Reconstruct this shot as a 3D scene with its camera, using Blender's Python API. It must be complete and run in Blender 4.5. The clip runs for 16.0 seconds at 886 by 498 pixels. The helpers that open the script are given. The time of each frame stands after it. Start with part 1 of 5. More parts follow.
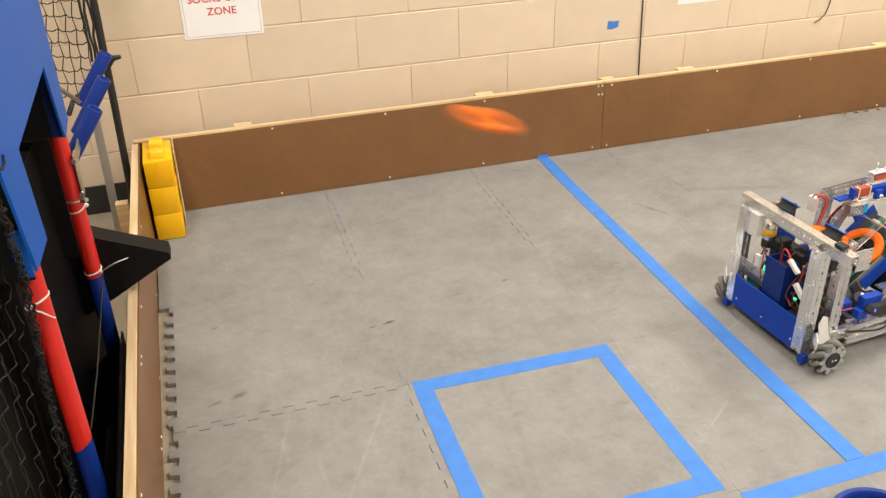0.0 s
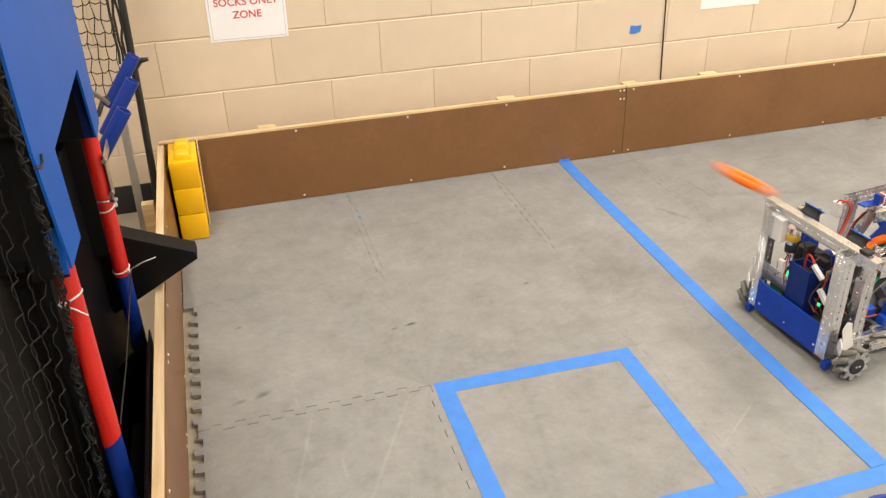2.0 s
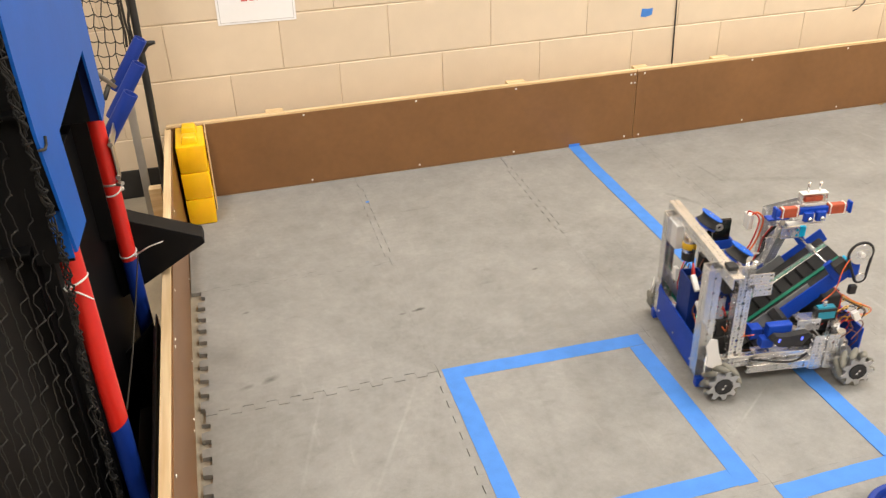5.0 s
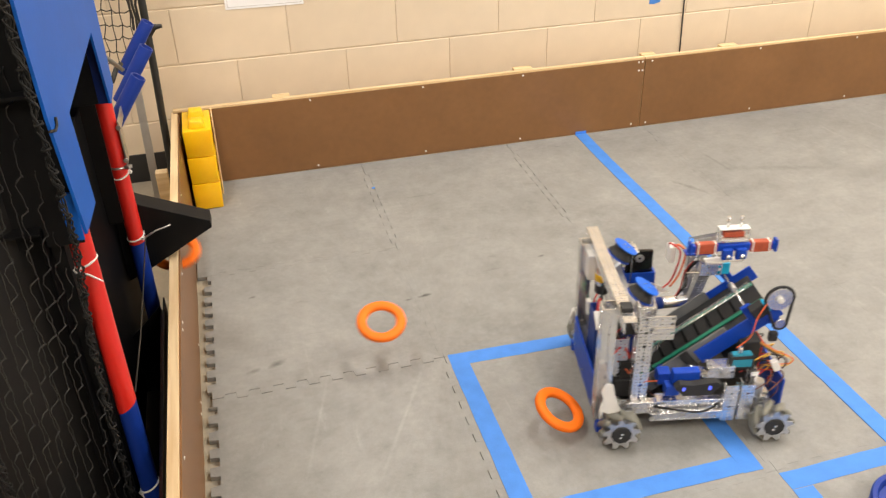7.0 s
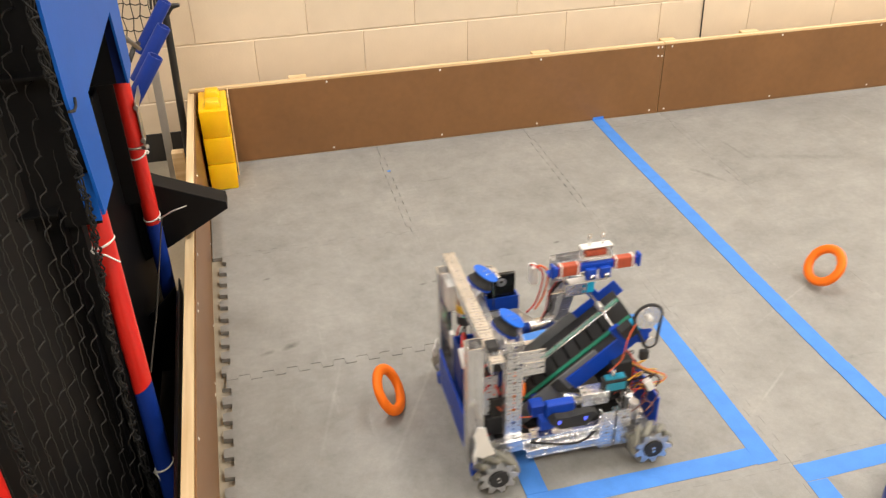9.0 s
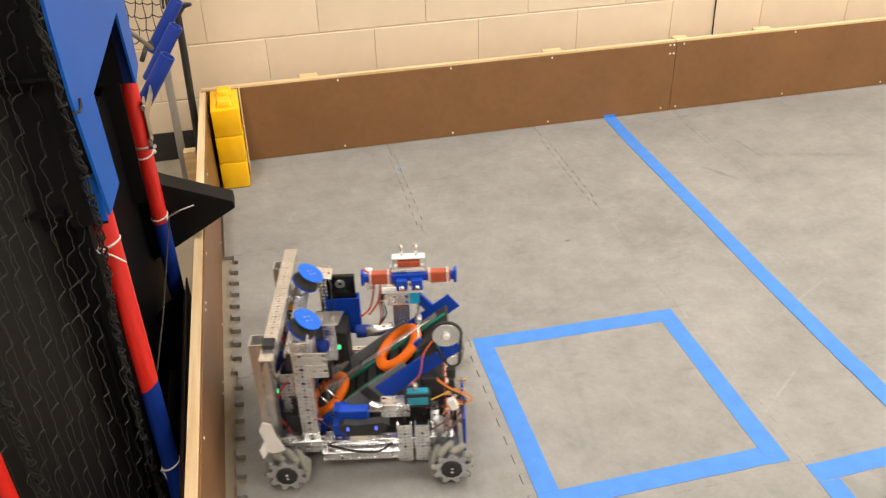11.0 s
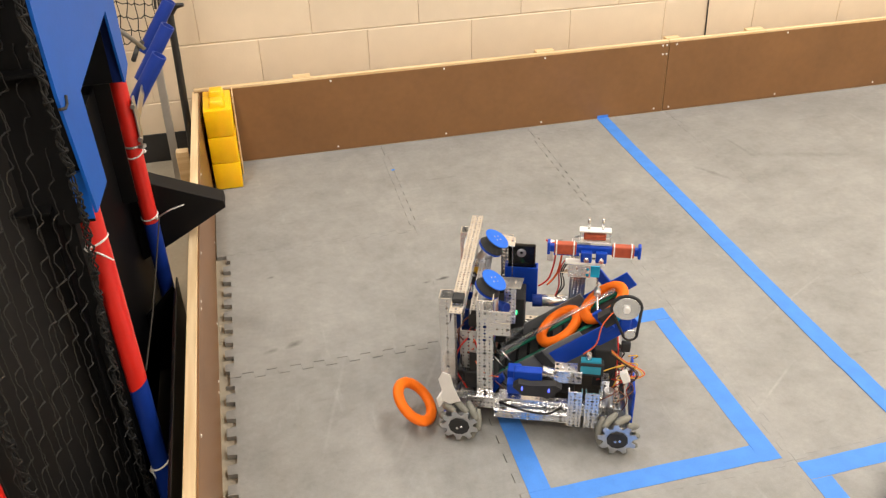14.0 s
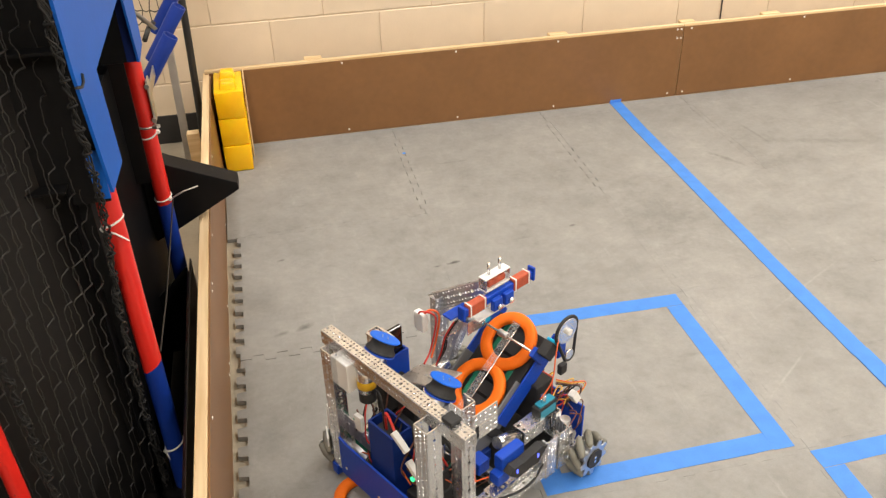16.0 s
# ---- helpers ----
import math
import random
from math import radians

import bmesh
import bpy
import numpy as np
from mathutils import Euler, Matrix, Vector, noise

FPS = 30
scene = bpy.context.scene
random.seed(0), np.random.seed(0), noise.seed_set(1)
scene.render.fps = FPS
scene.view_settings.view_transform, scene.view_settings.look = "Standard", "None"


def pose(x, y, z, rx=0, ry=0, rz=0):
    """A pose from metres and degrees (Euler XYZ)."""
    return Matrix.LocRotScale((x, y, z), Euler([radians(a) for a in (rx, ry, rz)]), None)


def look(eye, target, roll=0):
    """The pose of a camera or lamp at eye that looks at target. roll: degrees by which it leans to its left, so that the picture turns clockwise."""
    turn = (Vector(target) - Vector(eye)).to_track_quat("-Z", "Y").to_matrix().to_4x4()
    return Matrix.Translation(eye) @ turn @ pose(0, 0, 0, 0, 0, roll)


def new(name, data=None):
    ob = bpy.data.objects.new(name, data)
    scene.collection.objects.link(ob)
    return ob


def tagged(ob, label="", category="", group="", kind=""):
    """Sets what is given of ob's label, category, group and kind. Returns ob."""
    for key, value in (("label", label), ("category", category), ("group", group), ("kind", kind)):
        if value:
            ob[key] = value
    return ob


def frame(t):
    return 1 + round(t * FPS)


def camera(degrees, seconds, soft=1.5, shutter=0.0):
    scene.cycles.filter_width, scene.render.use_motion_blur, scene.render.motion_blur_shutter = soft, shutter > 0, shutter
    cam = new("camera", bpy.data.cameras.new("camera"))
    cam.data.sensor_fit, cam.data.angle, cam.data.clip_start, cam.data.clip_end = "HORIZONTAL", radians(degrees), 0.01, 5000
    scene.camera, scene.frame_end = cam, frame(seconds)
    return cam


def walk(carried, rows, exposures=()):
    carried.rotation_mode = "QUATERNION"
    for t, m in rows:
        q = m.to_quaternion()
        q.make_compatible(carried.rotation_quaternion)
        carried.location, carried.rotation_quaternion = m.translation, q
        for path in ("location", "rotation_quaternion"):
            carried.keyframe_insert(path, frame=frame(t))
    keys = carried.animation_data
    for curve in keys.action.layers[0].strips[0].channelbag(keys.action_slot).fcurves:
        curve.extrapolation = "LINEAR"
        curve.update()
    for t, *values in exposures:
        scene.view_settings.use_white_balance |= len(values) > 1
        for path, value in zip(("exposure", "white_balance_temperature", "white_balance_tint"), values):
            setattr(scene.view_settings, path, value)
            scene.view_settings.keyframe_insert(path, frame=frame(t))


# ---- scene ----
cam = camera(55.8, 16.0, 1.3, 0.5)
PATH = [
    (0, (-0.388, -1.717, 1.394), (0.098, -0.042, 0.416), -1.7),
    (0.5, (-0.395, -1.724, 1.394), (0.091, -0.041, 0.429), -1.7),
    (1, (-0.397, -1.725, 1.397), (0.079, -0.039, 0.432), -1.8),
    (1.5, (-0.402, -1.727, 1.395), (0.063, -0.037, 0.432), -1.8),
    (2, (-0.41, -1.724, 1.397), (0.041, -0.034, 0.428), -1.8),
    (2.5, (-0.407, -1.724, 1.394), (0.028, -0.03, 0.423), -2.1),
    (3, (-0.411, -1.716, 1.396), (0.025, -0.024, 0.423), -2.0),
    (3.5, (-0.411, -1.715, 1.396), (0.021, -0.024, 0.419), -1.9),
    (4, (-0.412, -1.711, 1.395), (0.017, -0.025, 0.409), -1.9),
    (4.5, (-0.406, -1.71, 1.39), (0.022, -0.027, 0.397), -2.0),
    (7, (-0.417, -1.71, 1.381), (-0.002, -0.042, 0.359), -1.7),
    (7.5, (-0.423, -1.714, 1.382), (-0.017, -0.049, 0.351), -1.3),
    (8, (-0.423, -1.707, 1.381), (-0.027, -0.045, 0.342), -1.2),
    (8.5, (-0.418, -1.703, 1.377), (-0.031, -0.043, 0.331), -1.2),
    (9, (-0.423, -1.698, 1.382), (-0.042, -0.043, 0.325), -1.3),
    (11.5, (-0.423, -1.698, 1.385), (-0.071, -0.04, 0.324), -1.8),
    (12, (-0.418, -1.701, 1.379), (-0.065, -0.04, 0.322), -1.9),
    (12.5, (-0.409, -1.702, 1.378), (-0.045, -0.042, 0.324), -2.4),
    (13, (-0.407, -1.702, 1.381), (-0.03, -0.045, 0.325), -2.5),
    (13.5, (-0.413, -1.704, 1.382), (-0.04, -0.046, 0.327), -2.0),
    (14, (-0.414, -1.704, 1.375), (-0.049, -0.044, 0.32), -1.7),
    (14.5, (-0.411, -1.697, 1.375), (-0.058, -0.043, 0.308), -1.7),
    (15, (-0.415, -1.695, 1.372), (-0.069, -0.044, 0.298), -1.8),
    (15.5, (-0.42, -1.699, 1.371), (-0.07, -0.05, 0.295), -1.7),
    (16, (-0.421, -1.693, 1.367), (-0.08, -0.048, 0.282), -1.6),
]
walk(cam, [(t, look(eye, target, roll)) for t, eye, target, roll in PATH], exposures=((0.0, -0.13), (2.0, -0.10), (4.5, -0.06), (8.0, -0.03), (16.0, -0.04)))

# ---- light ----
world = bpy.data.worlds.new("world")
scene.world = world
world.use_nodes = True
world.node_tree.nodes["Background"].inputs[0].default_value = (1.0, 0.95, 0.88, 1)
world.node_tree.nodes["Background"].inputs[1].default_value = 0.08
scene.view_settings.exposure = 0.0


# ---- materials ----
def mat(name, colour, rough=0.6, metal=0.0, scale=0.0, amount=0.15, bump=0.0, bump_scale=200.0, spec=0.5, emit=0.0, alpha=1.0, coat=0.0):
    """A procedural surface: base colour broken up at two scales, with fine relief."""
    m = bpy.data.materials.new(name)
    m.use_nodes = True
    nt = m.node_tree
    b = nt.nodes["Principled BSDF"]
    b.inputs["Roughness"].default_value = rough
    b.inputs["Metallic"].default_value = metal
    b.inputs["Specular IOR Level"].default_value = spec
    b.inputs["Coat Weight"].default_value = coat
    b.inputs["Base Color"].default_value = (*colour, 1)
    if alpha < 1:
        b.inputs["Alpha"].default_value = alpha
    if emit:
        b.inputs["Emission Color"].default_value = (*colour, 1)
        b.inputs["Emission Strength"].default_value = emit
    co = nt.nodes.new("ShaderNodeTexCoord")
    if scale:
        n1 = nt.nodes.new("ShaderNodeTexNoise")
        n1.inputs["Scale"].default_value, n1.inputs["Detail"].default_value = scale, 6
        n2 = nt.nodes.new("ShaderNodeTexNoise")
        n2.inputs["Scale"].default_value, n2.inputs["Detail"].default_value = scale * 14, 4
        add = nt.nodes.new("ShaderNodeMath")
        add.operation = "MULTIPLY_ADD"
        add.inputs[1].default_value = 0.4
        ramp = nt.nodes.new("ShaderNodeMapRange")
        ramp.inputs["From Min"].default_value, ramp.inputs["From Max"].default_value = 0.4, 1.0
        ramp.inputs["To Min"].default_value, ramp.inputs["To Max"].default_value = 1 - amount, 1 + amount
        mul = nt.nodes.new("ShaderNodeVectorMath")
        mul.operation = "SCALE"
        mul.inputs[0].default_value = colour
        nt.links.new(co.outputs["Object"], n1.inputs["Vector"])
        nt.links.new(co.outputs["Object"], n2.inputs["Vector"])
        nt.links.new(n2.outputs["Fac"], add.inputs[0])
        nt.links.new(n1.outputs["Fac"], add.inputs[2])
        nt.links.new(add.outputs[0], ramp.inputs["Value"])
        nt.links.new(ramp.outputs[0], mul.inputs["Scale"])
        nt.links.new(mul.outputs[0], b.inputs["Base Color"])
    if bump:
        n3 = nt.nodes.new("ShaderNodeTexNoise")
        n3.inputs["Scale"].default_value, n3.inputs["Detail"].default_value = bump_scale, 3
        bp = nt.nodes.new("ShaderNodeBump")
        bp.inputs["Strength"].default_value = bump
        bp.inputs["Distance"].default_value = 0.002
        nt.links.new(co.outputs["Object"], n3.inputs["Vector"])
        nt.links.new(n3.outputs["Fac"], bp.inputs["Height"])
        nt.links.new(bp.outputs["Normal"], b.inputs["Normal"])
    return m


def foam_material():
    """Grey foam mat: mottled in broad clouds, with scuffs and dark marks in world space, and a faint pebble relief."""
    m = mat("grey_foam", (0.268, 0.263, 0.250), 0.75, spec=0.3, bump=0.25, bump_scale=420)
    nt = m.node_tree
    b = nt.nodes["Principled BSDF"]
    geo = nt.nodes.new("ShaderNodeNewGeometry")
    info = nt.nodes.new("ShaderNodeObjectInfo")

    def noise(scale, detail, stretch=(1, 1, 1), rough=0.6, turn=0.0):
        mp = nt.nodes.new("ShaderNodeMapping")
        mp.inputs["Scale"].default_value = stretch
        mp.inputs["Rotation"].default_value = (0, 0, turn)
        n = nt.nodes.new("ShaderNodeTexNoise")
        n.inputs["Scale"].default_value, n.inputs["Detail"].default_value, n.inputs["Roughness"].default_value = scale, detail, rough
        nt.links.new(geo.outputs["Position"], mp.inputs["Vector"])
        nt.links.new(mp.outputs[0], n.inputs["Vector"])
        return n.outputs["Fac"]

    def band(v, a, b_, lo, hi):
        r = nt.nodes.new("ShaderNodeMapRange")
        for k, x in zip(("From Min", "From Max", "To Min", "To Max"), (a, b_, lo, hi)):
            r.inputs[k].default_value = x
        nt.links.new(v, r.inputs["Value"])
        return r.outputs[0]

    def times(a, c):
        n = nt.nodes.new("ShaderNodeMath")
        n.operation = "MULTIPLY"
        nt.links.new(a, n.inputs[0])
        nt.links.new(c, n.inputs[1])
        return n.outputs[0]

    f = band(noise(2.2, 5), 0.3, 0.7, 0.87, 1.10)
    f = times(f, band(noise(9, 8, rough=0.7), 0.3, 0.7, 0.89, 1.09))
    f = times(f, band(noise(26, 8, rough=0.75), 0.35, 0.65, 0.93, 1.06))
    f = times(f, band(noise(5, 6, (1, 5, 1), 0.65, 0.6), 0.62, 0.74, 1.0, 0.82))
    f = times(f, band(noise(4, 6, (6, 1, 1), 0.65, 0.9), 0.62, 0.72, 1.0, 1.16))
    f = times(f, band(noise(14, 5, (1, 2.2, 1), 0.6, 1.2), 0.72, 0.80, 1.0, 0.72))
    f = times(f, band(noise(70, 6, rough=0.75), 0.3, 0.7, 0.94, 1.06))
    f = times(f, band(noise(420, 2), 0.2, 0.8, 0.92, 1.08))
    f = times(f, band(info.outputs["Random"], 0, 1, 0.97, 1.03))
    warp = nt.nodes.new("ShaderNodeTexNoise")
    warp.inputs["Scale"].default_value, warp.inputs["Detail"].default_value = 45, 4
    nt.links.new(geo.outputs["Position"], warp.inputs["Vector"])
    for x, y, turn, a, b_, level in ((0.022, 0.300, 0.15, 0.022, 0.008, 0.30), (-0.028, 0.293, 0.1, 0.016, 0.005, 0.5), (-0.43, 0.10, 0.4, 0.03, 0.012, 0.55), (-0.49, 0.085, 0.3, 0.02, 0.010, 0.7), (-0.47, 0.44, 0.2, 0.012, 0.006, 0.6),
                                     (1.11, 0.71, -1.03, 0.08, 0.013, 0.74), (1.315, 0.88, -1.44, 0.11, 0.007, 0.84), (0.43, 0.41, 0.2, 0.012, 0.006, 0.55), (0.21, -0.28, 1.42, 0.24, 0.010, 0.94), (0.16, -0.40, 1.5, 0.16, 0.008, 0.95), (-0.15, -0.20, 1.1, 0.25, 0.006, 1.14), (-0.35, -0.15, 1.3, 0.22, 0.006, 1.12), (0.95, -0.05, 0.5, 0.22, 0.005, 1.15), (0.709, -0.361, 0.64, 0.11, 0.004, 1.18), (1.5, 0.75, -0.3, 0.25, 0.02, 0.88), (0.74, 0.42, 1.35, 0.24, 0.13, 0.87), (0.30, 0.75, 0.5, 0.22, 0.06, 0.95), (0.15, 0.95, 0.2, 0.2, 0.05, 0.95), (-0.30, 0.30, 0.9, 0.2, 0.05, 1.05), (0.35, 0.20, 0.4, 0.2, 0.07, 1.05)):
        sub = nt.nodes.new("ShaderNodeVectorMath")
        sub.operation = "SUBTRACT"
        sub.inputs[1].default_value = (x, y, 0)
        nt.links.new(geo.outputs["Position"], sub.inputs[0])
        mp = nt.nodes.new("ShaderNodeMapping")
        mp.vector_type = "TEXTURE"
        mp.inputs["Rotation"].default_value = (0, 0, turn)
        mp.inputs["Scale"].default_value = (a, b_, 1)
        nt.links.new(sub.outputs[0], mp.inputs["Vector"])
        ln = nt.nodes.new("ShaderNodeVectorMath")
        ln.operation = "LENGTH"
        nt.links.new(mp.outputs[0], ln.inputs[0])
        ad = nt.nodes.new("ShaderNodeMath")
        ad.operation = "MULTIPLY_ADD"
        ad.inputs[1].default_value = 1.6
        nt.links.new(warp.outputs["Fac"], ad.inputs[0])
        nt.links.new(ln.outputs["Value"], ad.inputs[2])
        f = times(f, band(ad.outputs[0], 1.0, 1.9, level, 1.0))
    mul = nt.nodes.new("ShaderNodeVectorMath")
    mul.operation = "SCALE"
    mul.inputs[0].default_value = (0.268, 0.263, 0.250)
    nt.links.new(f, mul.inputs["Scale"])
    nt.links.new(mul.outputs[0], b.inputs["Base Color"])
    return m


def block_material():
    """Painted concrete block: cream paint over a pitted face, each block a touch different."""
    m = mat("cream_block_paint", (0.72, 0.60, 0.45), 0.5, spec=0.4, bump=0.22, bump_scale=120)
    nt = m.node_tree
    b = nt.nodes["Principled BSDF"]
    info = nt.nodes.new("ShaderNodeObjectInfo")
    co = nt.nodes.new("ShaderNodeTexCoord")
    n = nt.nodes.new("ShaderNodeTexNoise")
    n.inputs["Scale"].default_value, n.inputs["Detail"].default_value = 9, 8
    r = nt.nodes.new("ShaderNodeMapRange")
    r.inputs["From Min"].default_value, r.inputs["From Max"].default_value = 0.3, 0.7
    r.inputs["To Min"].default_value, r.inputs["To Max"].default_value = 0.96, 1.03
    r2 = nt.nodes.new("ShaderNodeMapRange")
    r2.inputs["To Min"].default_value, r2.inputs["To Max"].default_value = 0.97, 1.02
    x = nt.nodes.new("ShaderNodeMath")
    x.operation = "MULTIPLY"
    mul = nt.nodes.new("ShaderNodeVectorMath")
    mul.operation = "SCALE"
    mul.inputs[0].default_value = (0.72, 0.60, 0.45)
    nt.links.new(co.outputs["Object"], n.inputs["Vector"])
    nt.links.new(n.outputs["Fac"], r.inputs["Value"])
    nt.links.new(info.outputs["Random"], r2.inputs["Value"])
    nt.links.new(r.outputs[0], x.inputs[0])
    nt.links.new(r2.outputs[0], x.inputs[1])
    nt.links.new(x.outputs[0], mul.inputs["Scale"])
    nt.links.new(mul.outputs[0], b.inputs["Base Color"])
    return m


def wood_material(name, light, dark, axis):
    """Sawn pine: long grain along one axis."""
    m = mat(name, light, 0.6, bump=0.15, bump_scale=90)
    nt = m.node_tree
    co = nt.nodes.new("ShaderNodeTexCoord")
    mp = nt.nodes.new("ShaderNodeMapping")
    st = [60.0, 60.0, 60.0]
    st[axis] = 2.5
    mp.inputs["Scale"].default_value = st
    n = nt.nodes.new("ShaderNodeTexNoise")
    n.inputs["Scale"].default_value, n.inputs["Detail"].default_value = 1.0, 5
    mix = nt.nodes.new("ShaderNodeValToRGB")
    mix.color_ramp.elements[0].position, mix.color_ramp.elements[0].color = 0.35, (*dark, 1)
    mix.color_ramp.elements[1].position, mix.color_ramp.elements[1].color = 0.6, (*light, 1)
    nt.links.new(co.outputs["Object"], mp.inputs["Vector"])
    nt.links.new(mp.outputs[0], n.inputs["Vector"])
    nt.links.new(n.outputs["Fac"], mix.inputs["Fac"])
    nt.links.new(mix.outputs[0], nt.nodes["Principled BSDF"].inputs["Base Color"])
    return m


M_FOAM = foam_material()
M_BLOCK = block_material()
M_MORTAR = mat("painted_mortar", (0.68, 0.565, 0.42), 0.7, scale=8)
M_PLASTER = mat("painted_room_wall", (0.70, 0.60, 0.47), 0.7, scale=2, amount=0.06)
M_CEIL = mat("ceiling_tile", (0.78, 0.77, 0.74), 0.9, scale=3, amount=0.06)
M_SLAB = mat("bare_slab", (0.36, 0.32, 0.25), 0.8, scale=6, bump=0.3)
M_HARDBOARD = mat("brown_hardboard", (0.212, 0.104, 0.040), 0.36, scale=3.5, amount=0.16, bump=0.12, bump_scale=300, spec=0.45)
M_PINE_X = wood_material("pine_along_x", (0.78, 0.60, 0.36), (0.62, 0.43, 0.22), 0)
M_PINE_Y = wood_material("pine_along_y", (0.80, 0.62, 0.38), (0.64, 0.45, 0.24), 1)
M_SCREW = mat("zinc_screw", (0.88, 0.87, 0.85), 0.4, 0.35)
M_TAPE = mat("blue_painters_tape", (0.055, 0.22, 0.66), 0.65, scale=25, amount=0.10, bump=0.2, bump_scale=500)
M_PAPER = mat("white_paper", (0.88, 0.88, 0.89), 0.7, scale=4, amount=0.03)
M_RED_INK = mat("red_ink", (0.62, 0.06, 0.05), 0.7)
M_YELLOW = mat("yellow_moulded_plastic", (0.98, 0.55, 0.003), 0.36, scale=10, amount=0.06, bump=0.08, bump_scale=60)
yellow_bsdf = M_YELLOW.node_tree.nodes["Principled BSDF"]
yellow_bsdf.inputs["Subsurface Weight"].default_value = 0.35
yellow_bsdf.inputs["Subsurface Radius"].default_value = (1.0, 0.45, 0.02)
yellow_bsdf.inputs["Subsurface Scale"].default_value = 0.03
M_BLACK = mat("black_fluted_plastic", (0.004, 0.004, 0.0045), 0.3, scale=12, amount=0.3, bump=0.1, bump_scale=40)
M_BLACK_MATT = mat("black_sheet", (0.006, 0.006, 0.0065), 0.75, scale=12, amount=0.3, bump=0.1, spec=0.15)
M_CORD = mat("black_net_cord", (0.024, 0.0225, 0.021), 0.7, scale=60, amount=0.3)
M_SHEET_GREY = mat("dull_black_sheet", (0.0118, 0.0108, 0.0103), 0.6, scale=6, amount=0.25, bump=0.15, bump_scale=30, spec=0.3)
M_CORD2 = mat("weathered_net_cord", (0.030, 0.025, 0.020), 0.8, scale=60, amount=0.3)
M_HEM = mat("black_net_hem", (0.007, 0.0067, 0.0064), 0.8, scale=60, amount=0.4)
M_BLUE_SHEET = mat("blue_fluted_plastic", (0.008, 0.100, 0.47), 0.5, scale=7, amount=0.08, bump=0.06, bump_scale=50, spec=0.15)
# the blue sheet again, with the shade inside the goal put into its colour
M_SHADED_SHEET = mat("shaded_blue_sheet", (0.005, 0.018, 0.11), 0.5, scale=7, amount=0.1, spec=0.15)
M_BLACK_GLOSS = mat("black_acrylic", (0.004, 0.004, 0.0045), 0.5, scale=12, amount=0.3, bump=0.03, bump_scale=8, spec=0.04)
M_NAVY = mat("navy_pipe", (0.008, 0.034, 0.25), 0.34, scale=9, amount=0.12, spec=0.3)
M_RED = mat("red_pipe_paint", (0.66, 0.022, 0.015), 0.34, scale=9, amount=0.10, bump=0.04, bump_scale=60)
M_ZIP = mat("white_nylon", (0.78, 0.77, 0.74), 0.45, scale=30, amount=0.05)
M_STEEL = mat("galvanised_strut", (0.52, 0.51, 0.49), 0.36, 0.85, scale=20, amount=0.15)
M_STEEL_DULL = mat("dull_grey_strut", (0.30, 0.30, 0.29), 0.5, 0.6, scale=20, amount=0.15)
M_BLACK_STEEL = mat("black_pole_paint", (0.018, 0.018, 0.018), 0.45, scale=20, amount=0.2)
M_RUBBER_BASE = mat("black_rubber_base", (0.02, 0.02, 0.021), 0.6, scale=5)
M_ORANGE = mat("orange_foam", (0.90, 0.17, 0.004), 0.62, scale=22, amount=0.10, bump=0.25, bump_scale=260, spec=0.35)
M_CABLE = mat("black_cable", (0.015, 0.015, 0.015), 0.5)
M_GLOW = mat("lamp_diffuser", (1.0, 0.93, 0.82), 0.5, emit=6.0)


# ---- mesh helpers ----
def part(name, bm, material, parent=None, label="", smooth=False, m=None):
    """Links a bmesh as one mesh object under a thing or a part."""
    me = bpy.data.meshes.new(name)
    bm.normal_update()
    bm.to_mesh(me)
    bm.free()
    for mt in (material if isinstance(material, (list, tuple)) else (material,)):
        me.materials.append(mt)
    if smooth:
        for p in me.polygons:
            p.use_smooth = True
        me.set_sharp_from_angle(angle=radians(40))
    ob = new(name, me)
    if parent is not None:
        ob.parent = parent
    if m is not None:
        ob.matrix_basis = m
    if label:
        tagged(ob, label)
    return ob


def add_box(bm, x0, x1, y0, y1, z0, z1, bevel=0.0, m=None, mi=0):
    r = bmesh.ops.create_cube(bm, size=1)
    vs = r["verts"]
    bmesh.ops.transform(bm, matrix=Matrix.LocRotScale(((x0 + x1) / 2, (y0 + y1) / 2, (z0 + z1) / 2), None, (x1 - x0, y1 - y0, z1 - z0)), verts=vs)
    if bevel:
        es = list({e for v in vs for e in v.link_edges})
        r = bmesh.ops.bevel(bm, geom=es, offset=bevel, segments=2, affect="EDGES", profile=0.5)
        vs = list({v for f in r["faces"] for v in f.verts} | {v for v in vs if v.is_valid})
    fs = {f for v in vs for f in v.link_faces}
    for f in fs:
        f.material_index = mi
    if m is not None:
        bmesh.ops.transform(bm, matrix=m, verts=vs)
    return vs


def box(x0, x1, y0, y1, z0, z1, bevel=0.0):
    bm = bmesh.new()
    add_box(bm, x0, x1, y0, y1, z0, z1, bevel)
    return bm


